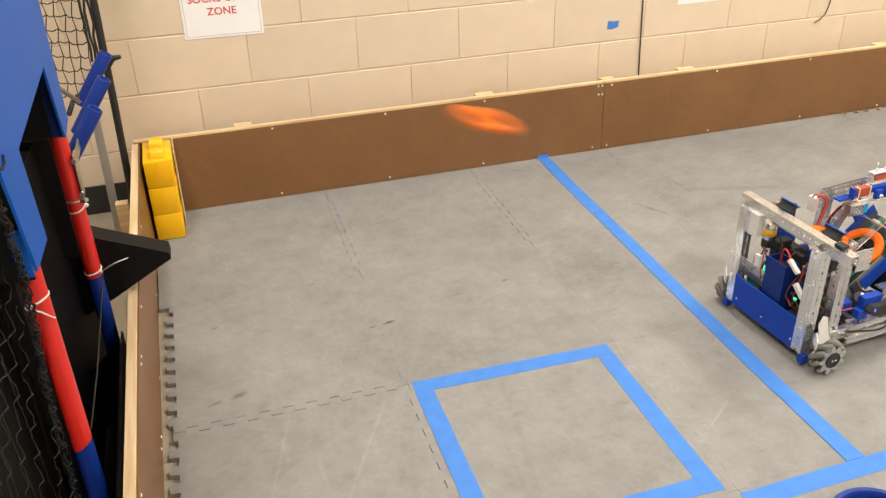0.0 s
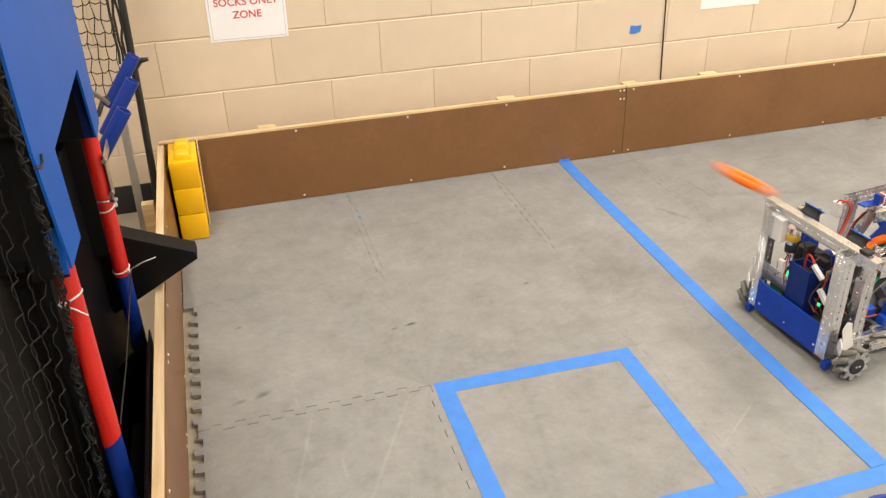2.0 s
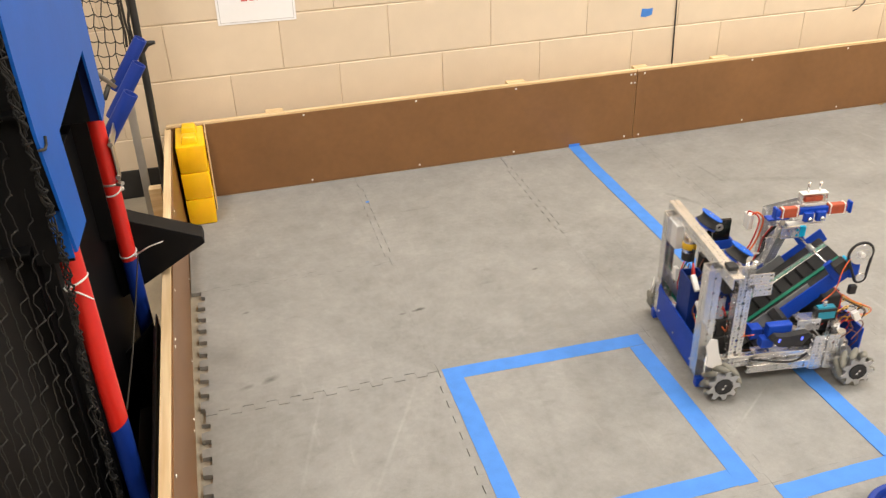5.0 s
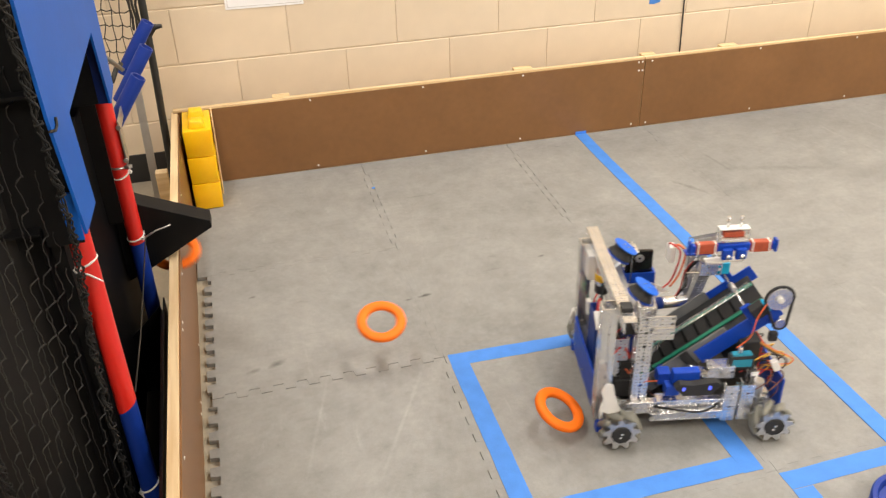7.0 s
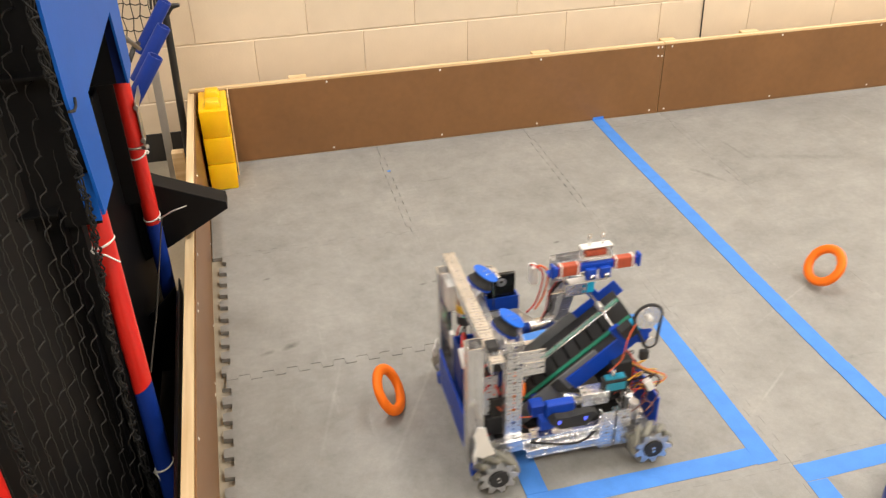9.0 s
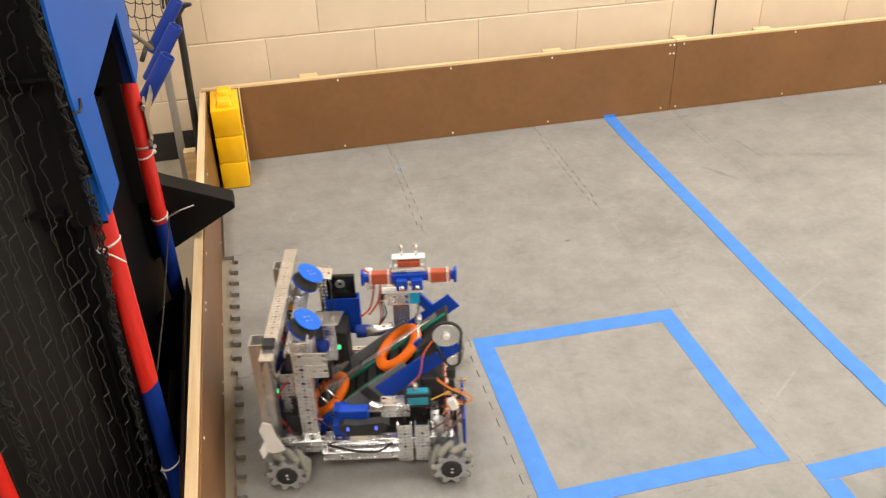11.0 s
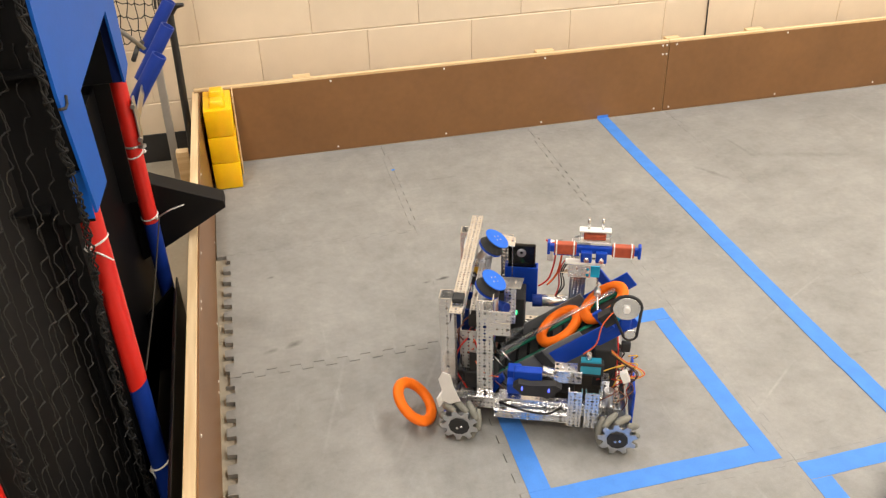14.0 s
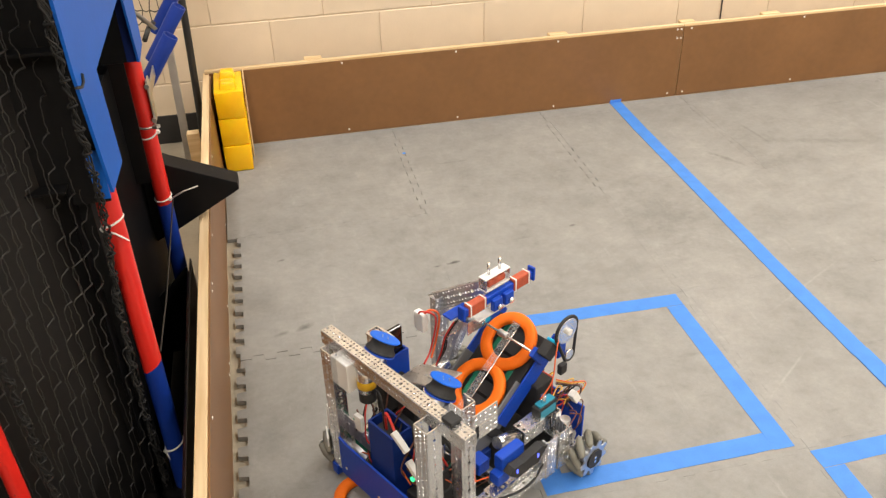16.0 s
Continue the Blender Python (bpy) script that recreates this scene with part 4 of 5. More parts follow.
def spool(parent, x, y, z):
    m = pose(x, y, z, 0, -32, 0) @ Matrix.Scale(0.89, 4)
    body = part("flywheel", lathe([(0.0, -0.019), (0.024, -0.019), (0.034, -0.016), (0.027, -0.006), (0.0255, 0.0), (0.027, 0.007), (0.032, 0.0105), (0.0, 0.0105)], 36), M_FOAM_BLACK, parent, "black waisted flywheel under a bright blue disc", smooth=True, m=m)
    part("disc", lathe([(0.0, 0.011), (0.0335, 0.011), (0.0345, 0.0125), (0.0335, 0.014), (0.0, 0.014)], 36), M_DISC, body, "bright blue disc", smooth=True)
    part("lower_disc", lathe([(0.0, -0.023), (0.0335, -0.023), (0.0345, -0.0215), (0.0335, -0.0195), (0.0, -0.0195)], 36), M_PRINT, body, smooth=True)
    for a in range(4):
        b = bmesh.new()
        add_cyl(b, (0.009 * math.cos(a * 1.571), 0.009 * math.sin(a * 1.571), 0.014), (0.009 * math.cos(a * 1.571), 0.009 * math.sin(a * 1.571), 0.0152), 0.0018, 8)
        part("bolt", b, M_ALU, body)
    cyl_part("shaft", (0, 0, -0.07), (0, 0, -0.023), 0.016, M_ALU_DULL, body)
    return body


RAMP_A = radians(38)
RAMP_O = Vector((0.105, 0.005, 0.064))        # where the foot of the ramp's belt starts
RAMP_D = Vector((-math.cos(RAMP_A), 0, math.sin(RAMP_A)))
RAMP_N = Vector((math.sin(RAMP_A), 0, math.cos(RAMP_A)))
RAMP_M = Matrix(((RAMP_D.x, 0, RAMP_N.x, RAMP_O.x), (0, -1, 0, RAMP_O.y), (RAMP_D.z, 0, RAMP_N.z, RAMP_O.z), (0, 0, 0, 1)))   # ramp's own x up the slope, -y left, z off the belt


def on_ramp(s, lift=0.012):
    return RAMP_O + RAMP_D * s + RAMP_N * lift


def build_robot():
    r = empty("robot", "small aluminium robot with blue printed parts and mecanum wheels", "robot")
    # uprights and beams
    channel("upright", (0.2215, 0.132, 0.040), (0.2215, 0.132, 0.350), 0.033, 0.032, (-1, 0, 0), r)
    channel("upright", (0.124, 0.148, 0.095), (0.124, 0.148, 0.350), 0.033, 0.028, (0, -1, 0), r)
    channel("upright", (0.213, -0.150, 0.036), (0.213, -0.150, 0.345), 0.030, 0.026, (-1, 0, 0), r)
    channel("upright", (0.100, -0.150, 0.095), (0.100, -0.150, 0.338), 0.026, 0.020, (0, 1, 0), r)
    channel("inner_post", (0.165, 0.105, 0.13), (0.165, 0.105, 0.235), 0.036, 0.012, (0, -1, 0), r, M_ALU_DULL)
    channel("crossbeam", (0.178, -0.192, 0.360), (0.178, 0.210, 0.358), 0.0250, 0.028, (0, 0, -1), r, M_ALU, "perforated aluminium top beam")
    part("end_block", box(0.165, 0.190, 0.150, 0.176, 0.361, 0.370, 0.002), M_FOAM_BLACK, r, "black plastic block")
    for y in (-0.160, 0.160):
        channel("side_rail", (-0.165, y, 0.078), (0.165, y, 0.078), 0.030, 0.016, (0, -y, 0), r)
    channel("side_rail", (-0.09, 0.176, 0.062), (0.10, 0.176, 0.062), 0.020, 0.010, (0, -1, 0), r)
    channel("rear_rail", (-0.175, -0.15, 0.085), (-0.175, 0.15, 0.085), 0.026, 0.014, (1, 0, 0), r)
    channel("mid_rail", (0.02, -0.15, 0.07), (0.02, 0.15, 0.07), 0.026, 0.014, (1, 0, 0), r, M_ALU_DULL)
    channel("shooter_rail", (0.145, -0.145, 0.315), (0.145, 0.135, 0.315), 0.024, 0.012, (0, 0, -1), r, M_ALU_DULL)
    bm = bmesh.new()
    add_holed(bm, 0.06, 0.028, pose(0.098, 0.164, 0.322, 90, 0, 0))
    part("gusset", bm, M_ALU, r)
    bm = bmesh.new()
    add_holed(bm, 0.045, 0.032, pose(0.090, 0.164, 0.290, 90, 0, 0))
    part("gusset", bm, M_ALU, r)
    # front plate, battery box
    fp = part("front_plate", prism([(-0.134, 0.034), (0.1145, 0.034), (0.1145, 0.130), (0.100, 0.128), (-0.110, 0.128), (-0.134, 0.134)], 0.0045, Matrix.Translation((0.2135, 0, 0)) @ YZ), M_PRINT, r, "blue printed front plate")
    for y in (-0.162, 0.148):
        part("foot", box(0.198, 0.218, y - 0.010, y + 0.010, 0.008, 0.036, 0.003), M_PRINT, r)
    for y in (-0.115, -0.01, 0.105):
        part("bolt", add_cyl(bmesh.new(), (0.218, y, 0.06), (0.220, y, 0.06), 0.0035, 8), M_ALU, fp)
    bb = bmesh.new()
    for x0, x1, y0, y1, z0, z1 in ((0.158, 0.206, -0.042, -0.038, 0.06, 0.238), (0.158, 0.206, 0.026, 0.030, 0.06, 0.238), (0.158, 0.162, -0.0378, 0.0258, 0.06, 0.238), (0.202, 0.206, -0.0378, 0.0258, 0.06, 0.238), (0.1622, 0.2018, -0.0378, 0.0258, 0.06, 0.064)):
        add_box(bb, x0, x1, y0, y1, z0, z1)
    bx = part("battery_box", bb, M_PRINT_DARK, r, "open navy printed battery box")
    part("battery", box(0.165, 0.199, -0.035, 0.023, 0.066, 0.222, 0.004), M_FOAM_BLACK, bx, "black battery")
    wire(r, [(0.185, -0.012, 0.215), (0.190, -0.006, 0.268), (0.20, 0.018, 0.282), (0.208, 0.046, 0.266)], 0.0028, M_WIRE_RED)
    wire(r, [(0.186, -0.016, 0.222), (0.18, -0.03, 0.285), (0.17, -0.06, 0.28), (0.16, -0.085, 0.23)], 0.0026, M_FOAM_BLACK)
    part("connector", box(-0.006, 0.006, -0.022, 0.022, -0.005, 0.005, 0.001), M_WHITE, r, "white plug", m=pose(0.210, 0.060, 0.258, -32, 0, 0))
    part("connector", box(-0.006, 0.006, -0.022, 0.022, -0.006, 0.006, 0.001), M_WHITE, r, "white plug", m=pose(0.200, 0.084, 0.194, -38, 0, 0))
    part("connector", box(-0.005, 0.005, -0.010, 0.010, -0.018, 0.018, 0.001), M_WHITE, r, "white plug", m=pose(0.20, -0.078, 0.202, 5, 0, 0))
    # drive motors and the yellow-banded motor
    for sx in (-1, 1):
        for sy in (-1, 1):
            mo = cyl_part("motor", (sx * 0.174, sy * 0.095, 0.062), (sx * 0.174, sy * 0.150, 0.062), 0.0185, M_ALU_DULL, r, "drive motor with a steel gearbox")
            cyl_part("can", (sx * 0.174, sy * 0.04, 0.062), (sx * 0.174, sy * 0.0948, 0.062), 0.0175, M_FOAM_BLACK, mo)
            cyl_part("shaft", (sx * 0.174, sy * 0.1502, 0.05), (sx * 0.174, sy * 0.168, 0.05), 0.007, M_ALU, mo, sides=10)
    ym = cyl_part("shooter_motor", (0.168, -0.088, 0.262), (0.168, -0.088, 0.312), 0.0185, M_ALU, r, "shooter motor with a yellow label")
    cyl_part("label_band", (0.168, -0.088, 0.272), (0.168, -0.088, 0.292), 0.0189, M_YBAND, ym)
    cyl_part("cap", (0.168, -0.088, 0.238), (0.168, -0.088, 0.2618), 0.0175, M_FOAM_BLACK, ym)
    cyl_part("shooter_motor", (0.12, 0.075, 0.262), (0.12, 0.075, 0.312), 0.0185, M_ALU_DULL, r)
    wb = part("cable_cover", box(0.180, 0.202, -0.142, -0.102, 0.262, 0.330, 0.002), M_WHITE, r, "white plastic block on the far upright")
    part("led", box(0.188, 0.191, -0.064, -0.057, 0.166, 0.192, 0.001), M_LED_GREEN, r, "small green light")
    part("led", box(0.196, 0.201, 0.070, 0.078, 0.160, 0.167, 0.001), M_LED_GREEN, r, "small green light")
    part("led", box(0.066, 0.071, -0.034, -0.028, 0.190, 0.200, 0.001), M_LED_GREEN, r, "small green light")
    # added black sheet: stands for shade, hides the bright mats below the open frame
    part("belly_shade", box(-0.16, 0.195, -0.138, 0.138, 0.044, 0.048, 0.001), M_FOAM_BLACK, r, "black sheet for the shade inside the open chassis")
    part("control_hub", box(0.05, 0.10, -0.125, -0.04, 0.06, 0.112, 0.004), M_FOAM_BLACK, r, "black control box")
    bm = bmesh.new()
    add_holed(bm, 0.12, 0.05, pose(0.19, -0.10, 0.15, 0, 0, 90) @ pose(0, 0, 0, 90, 0, 0))
    part("circuit_bracket", bm, M_ALU_DULL, r)
    # shooter
    spool(r, 0.126, -0.082, 0.356)
    spool(r, 0.117, 0.078, 0.348)
    bm = bmesh.new()
    add_holed(bm, 0.04, 0.04, pose(0.100, -0.125, 0.336, 0, -10, 0), t=0.003)
    part("shooter_bracket", bm, M_ALU, r)
    bm = bmesh.new()
    add_holed(bm, 0.13, 0.062, pose(0.085, 0.0, 0.30, 0, -24, 90), t=0.003)
    part("shooter_bed", bm, M_ALU_DULL, r)
    channel("shooter_post", (0.080, 0.02, 0.20), (0.080, 0.02, 0.310), 0.024, 0.014, (0, -1, 0), r)
    pcb = part("circuit_board", box(0.182, 0.184, -0.125, -0.070, 0.10, 0.17), M_GREEN, r, "small green circuit board")
    part("chip", box(0.1842, 0.187, -0.110, -0.085, 0.12, 0.15, 0.0005), M_FOAM_BLACK, pcb)
    # phone in its holder
    ho = bmesh.new()
    add_box(ho, 0.025, 0.105, -0.158, -0.154, 0.156, 0.256)
    add_box(ho, 0.025, 0.105, -0.136, -0.132, 0.156, 0.256)
    add_box(ho, 0.025, 0.029, -0.1538, -0.1362, 0.156, 0.256)
    add_box(ho, 0.101, 0.105, -0.1538, -0.1362, 0.156, 0.256)
    add_box(ho, 0.0292, 0.1008, -0.1538, -0.1362, 0.156, 0.160)
    h = part("phone_holder", ho, M_PRINT, r, "blue printed phone holder")
    ph = part("phone", box(0.032, 0.098, -0.150, -0.140, 0.168, 0.316, 0.003), M_GLASS_BLACK, h, "black phone")
    part("camera_ring", lathe([(0.004, 0), (0.011, 0), (0.011, 0.0015), (0.0095, 0.002), (0.004, 0.001)], 24, closed=True), M_ALU_DULL, h, m=pose(0.066, -0.140, 0.294, -90, 0, 0), smooth=True)
    # ramp with belts
    rp = part("ramp_bed", box(0.0, 0.355, -0.066, 0.066, -0.008, -0.002), M_FOAM_BLACK, r, "black conveyor ramp", m=RAMP_M)
    for y, mt in ((-0.036, M_GREEN), (0.030, M_GREEN)):
        part("belt", box(0.005, 0.352, y - 0.005, y + 0.005, -0.0015, 0.002, 0.0008), mt, rp, "dark green belt")
    for k in range(9):
        part("slat", box(0.02 + 0.033 * k, 0.026 + 0.033 * k, -0.022, 0.020, -0.0018, 0.001), M_BLACK_MATT, rp)
    for y in (-0.075, 0.0705):
        part("side_plate", box(0.0, 0.25, y, y + 0.0045, -0.025, 0.022, 0.001), M_GREY, rp, "grey ramp side")
        part("side_plate", box(0.16, 0.372, y - 0.0045 if y < 0 else y + 0.0047, y - 0.0005 if y < 0 else y + 0.009, -0.032, 0.010, 0.001), M_PRINT, rp, "blue printed ramp side")
    part("side_strap", box(0.128, 0.150, -0.081, -0.0755, -0.03, 0.024, 0.001), M_FOAM_BLACK, rp)
    part("guide_rod", tube([(0.05, -0.014, 0.0345), (0.335, -0.014, 0.0345)], 0.0013, 6), M_ALU, rp, "thin bright rod over the belt")
    bm = bmesh.new()
    add_holed(bm, 0.33, 0.017, pose(0.185, -0.003, 0.0305), rows=2, t=0.0025, r=0.003)
    part("guide_strip", bm, M_CLEAR, rp, "clear perforated plastic hold-down strip")
    part("cross_rod", tube([(0.314, -0.085, 0.045), (0.314, 0.082, 0.045)], 0.0025, 8), M_ALU, rp)
    for y in (-0.084, 0.081):
        part("bearing_block", box(0.304, 0.326, y - 0.005, y + 0.005, -0.004, 0.052, 0.002), M_PRINT, rp, "blue printed bearing block")
    tsv = part("ramp_servo", box(0.318, 0.350, -0.112, -0.0895, 0.020, 0.052, 0.002), M_FOAM_BLACK, rp, "black servo with a cyan cap")
    part("cap", box(0.3502, 0.357, -0.110, -0.0915, 0.022, 0.050, 0.002), M_CYAN, tsv)
    cyl_part("idler", (0.314, -0.012, 0.045), (0.314, 0.012, 0.045), 0.0075, M_ALU_DULL, rp, sides=14)
    part("foot_arm", prism([(0.0, 0.0), (0.045, 0.02), (0.05, 0.035), (0.02, 0.03), (0.0, 0.015)], 0.008, Matrix.Translation((-0.01, -0.09, -0.01)) @ XZ), M_PRINT, rp)
    for s, o in ((0.03, 0.05), (0.055, 0.055)):
        part("post_bolt", tube([(s, -0.045, -0.002), (s, -0.045, o)], 0.0022, 6), M_ALU, rp)
    # pulleys and chain
    p1, p2 = Vector((-0.172, 0.118, 0.336)), Vector((-0.184, 0.118, 0.270))
    big = cyl_part("pulley", p1, p1 + Vector((0, 0.006, 0)), 0.0285, M_ALU, r, "large grey belt pulley")
    cyl_part("pulley_hub", p1 + Vector((0, 0.0062, 0)), p1 + Vector((0, 0.013, 0)), 0.0075, M_WHITE, big, sides=6)
    cyl_part("pulley", p2, p2 + Vector((0, 0.006, 0)), 0.012, M_ALU, r, "small grey belt pulley", sides=18)
    loop = []
    d = (p2 - p1).normalized()
    s = Vector((-d.z, 0, d.x))
    for c, rr, a0 in ((p1, 0.0315, 0), (p2, 0.015, 180)):
        for k in range(13):
            a = radians(a0 + k * 15)
            loop.append(c + Vector((0, 0.003, 0)) + rr * (s * math.cos(a) - d * math.sin(a)))
    part("drive_belt", tube(loop, 0.0034, 6, closed=True), M_FOAM_BLACK, r, "black toothed drive belt")
    part("pulley_bracket", box(-0.186, -0.162, 0.102, 0.112, 0.262, 0.325, 0.003), M_PRINT, r, "blue printed bracket")
    # servo and sensor on the near side
    sv = part("servo", box(-0.136, -0.080, 0.118, 0.138, 0.158, 0.193, 0.002), M_FOAM_BLACK, r, "black servo with a teal label")
    part("label_face", box(-0.130, -0.086, 0.1382, 0.1390, 0.166, 0.186), M_TEAL, sv)
    part("servo_top", box(-0.130, -0.086, 0.120, 0.136, 0.1932, 0.198, 0.001), M_TEAL, sv)
    cyl_part("horn", (-0.103, 0.128, 0.1982), (-0.103, 0.128, 0.215), 0.006, M_ALU, sv, sides=10)
    bm = bmesh.new()
    add_holed(bm, 0.06, 0.032, pose(-0.06, 0.146, 0.158, 90, 0, 0))
    add_holed(bm, 0.06, 0.030, pose(-0.06, 0.131, 0.1735))
    part("servo_bracket", bm, M_ALU, r)
    for x in (-0.078, -0.115):
        channel("drop_bracket", (x, 0.178, 0.045), (x, 0.178, 0.145), 0.028, 0.014, (0, -1, 0), r)
    ss = part("sensor_mount", box(-0.004, 0.058, 0.148, 0.170, 0.150, 0.184, 0.003), M_PRINT, r, "blue printed sensor mount")
    part("mount_foot", box(0.040, 0.072, 0.150, 0.174, 0.122, 0.149, 0.002), M_PRINT, ss)
    part("sensor", prism([(-0.030, -0.018), (0.030, -0.018), (0.052, 0.004), (0.040, 0.015), (0.012, 0.011), (-0.012, 0.014), (-0.040, 0.017), (-0.054, 0.008)], 0.018, Matrix.Translation((0.006, 0.1725, 0.152)) @ XZ), M_FOAM_BLACK, ss, "black sensor pod")
    for dx in (-0.028, 0.03):
        part("led", box(0.006 + dx, 0.0095 + dx, 0.1906, 0.1916, 0.150, 0.159), M_LED_BLUE, ss, "small blue light")
    bm = bmesh.new()
    add_holed(bm, 0.09, 0.028, pose(0.045, 0.166, 0.112, 0, 0, 0))
    part("sensor_plate", bm, M_ALU, r)
    # arm with the rubber-wrapped gripper
    channel("arm_post", (-0.072, -0.138, 0.10), (-0.072, -0.132, 0.338), 0.036, 0.016, (0, -1, 0), r, M_ALU_DULL)
    channel("arm", (-0.072, -0.150, 0.320), (-0.092, -0.022, 0.408), 0.036, 0.014, (1, 0.1, 0), r, M_ALU_DULL, "dull perforated arm")
    cyl_part("arm_motor", (0.010, -0.100, 0.186), (-0.051, -0.100, 0.190), 0.015, M_ALU, r, "arm motor")
    cyl_part("arm_motor_can", (0.034, -0.100, 0.1845), (0.0102, -0.100, 0.1859), 0.0155, M_PRINT_DARK, r)
    gr = part("gripper_bar", box(-0.197, -0.003, -0.004, 0.008, 0.394, 0.411, 0.002), M_PRINT, r, "blue printed gripper bar")
    for a in (-0.200, -0.005):
        part("end_clip", box(a, a + 0.0065, -0.007, 0.011, 0.388, 0.419, 0.002), M_PRINT, gr)
    for a, b in ((-0.186, -0.138), (-0.062, -0.014)):
        part("wrap", box(a, b, -0.0065, 0.0105, 0.3895, 0.4165, 0.003), M_RUST, gr, "red-brown rubber wrap")
        for x in (a + 0.004, b - 0.006):
            part("tie", box(x, x + 0.003, -0.0072, 0.0112, 0.3889, 0.4171), M_WHITE, gr)
    for x in (-0.116, -0.084):
        part("clamp_block", box(x - 0.012, x + 0.012, 0.0085, 0.020, 0.378, 0.404, 0.002), M_PRINT, gr)
        cyl_part("bolt", (x, 0.0205, 0.39), (x, 0.028, 0.387), 0.006, M_ALU, gr, sides=8)
    for z in (0.4195, 0.4465):
        part("clamp_frame", box(-0.134, -0.066, -0.018, 0.002, z - 0.0012, z + 0.0012), M_WHITE, gr, "thin white clamp frame")
    for x in (-0.133, -0.068):
        part("clamp_frame", box(x - 0.001, x + 0.001, -0.018, 0.002, 0.4208, 0.4452), M_ALU, gr)
    part("clamp_wrap", box(-0.124, -0.076, -0.016, 0.0, 0.424, 0.438, 0.003), M_RUST, gr, "red-brown rubber wrap")
    for x in (-0.116, -0.086):
        part("bolt", tube([(x, -0.010, 0.4478), (x, -0.010, 0.474)], 0.0032, 6), M_ALU, gr)
    part("wrist_arm", box(-0.070, -0.012, -0.066, -0.040, 0.356, 0.361, 0.002), M_PRINT, r, "blue printed plate under the gripper bar")
    cs = part("wrist_servo", box(-0.118, -0.086, -0.052, -0.034, 0.305, 0.335, 0.002), M_CYAN, r, "cyan wrist servo")
    part("servo_case", box(-0.120, -0.084, -0.070, -0.0525, 0.303, 0.337, 0.002), M_FOAM_BLACK, cs)
    part("wrist_plate", box(-0.125, -0.04, -0.010, 0.010, 0.366, 0.369), M_WHITE, r, "white plate under the bar")
    bm = bmesh.new()
    add_holed(bm, 0.06, 0.03, pose(-0.06, -0.085, 0.285, 20, 0, 0))
    part("wrist_bracket", bm, M_ALU, r)
    channel("wrist_post", (-0.070, -0.102, 0.19), (-0.078, -0.050, 0.345), 0.024, 0.018, (0, -1, 0), r, M_ALU_DULL)
    bm = bmesh.new()
    add_holed(bm, 0.050, 0.030, pose(-0.072, -0.030, 0.322, 90, 0, 0))
    add_holed(bm, 0.050, 0.030, pose(-0.072, -0.045, 0.338))
    part("wrist_box", bm, M_ALU, r)
    for k, mt in enumerate((M_FOAM_BLACK, M_FOAM_BLACK, M_WIRE_RED)):
        wire(r, [(-0.05 + 0.006 * k, -0.06, 0.33), (-0.035 + 0.004 * k, -0.075, 0.29), (-0.04 + 0.006 * k, -0.09, 0.24), (-0.02, -0.10, 0.20)], 0.0018, mt)
    part("switch_block", box(-0.012, 0.004, -0.136, -0.108, 0.296, 0.340, 0.003), M_WHITE, r, "white switch block")
    # rear boxes
    hub = part("expansion_hub", box(-0.165, -0.115, -0.02, 0.10, 0.10, 0.205, 0.004), M_FOAM_BLACK, r, "black expansion box with red edges")
    part("edge", box(-0.168, -0.1655, -0.018, 0.098, 0.102, 0.203), M_WIRE_RED, hub, "red edge")
    part("rear_plate", box(-0.208, -0.203, 0.02, 0.155, 0.03, 0.135, 0.001), M_PRINT, r, "blue printed rear plate")
    part("rear_clip", box(-0.190, -0.170, 0.104, 0.116, 0.215, 0.240, 0.003), M_FOAM_BLACK, r)
    channel("motor_mount", (-0.15, 0.125, 0.075), (-0.15, 0.125, 0.15), 0.026, 0.016, (1, 0, 0), r)
    cyl_part("standoff", (-0.150, 0.150, 0.075), (-0.150, 0.150, 0.135), 0.0115, M_ALU_DULL, r, "bright steel standoff", sides=16)
    for y in (-0.185, 0.186):
        part("paper_flag", prism([(-0.030, 0.004), (-0.006, -0.006), (0.012, 0.004), (0.010, 0.030), (0.018, 0.062), (0.008, 0.084), (-0.008, 0.078), (-0.016, 0.042)], 0.003, pose(0.204, y, 0.096, 0, 0, 0 if y > 0 else 65) @ XZ), M_WHITE, r, "torn white tape flag")
        part("paper_flag", prism([(-0.016, 0.0), (0.014, -0.008), (0.020, 0.020), (-0.004, 0.034)], 0.003, pose(0.216, y * 0.98, 0.092, 0, 0, 60) @ XZ), M_WHITE, r, "torn white tape flag")
        bm = bmesh.new()
        add_holed(bm, 0.05, 0.02, pose(0.185, y * 0.91, 0.105, 90, 0, 0))
        part("axle_bracket", bm, M_ALU, r)
    for x, y, z, w_, d_, h_, mt, name in ((0.10, -0.105, 0.20, 0.05, 0.03, 0.07, M_FOAM_BLACK, "relay"), (0.13, 0.055, 0.20, 0.04, 0.03, 0.06, M_PRINT_DARK, "motor_controller"), (0.12, -0.06, 0.13, 0.06, 0.07, 0.05, M_FOAM_BLACK, "power_module"), (0.15, 0.085, 0.10, 0.05, 0.06, 0.05, M_FOAM_BLACK, "distribution_box")):
        part(name, box(x - w_ / 2, x + w_ / 2, y - d_ / 2, y + d_ / 2, z - h_ / 2, z + h_ / 2, 0.003), mt, r)
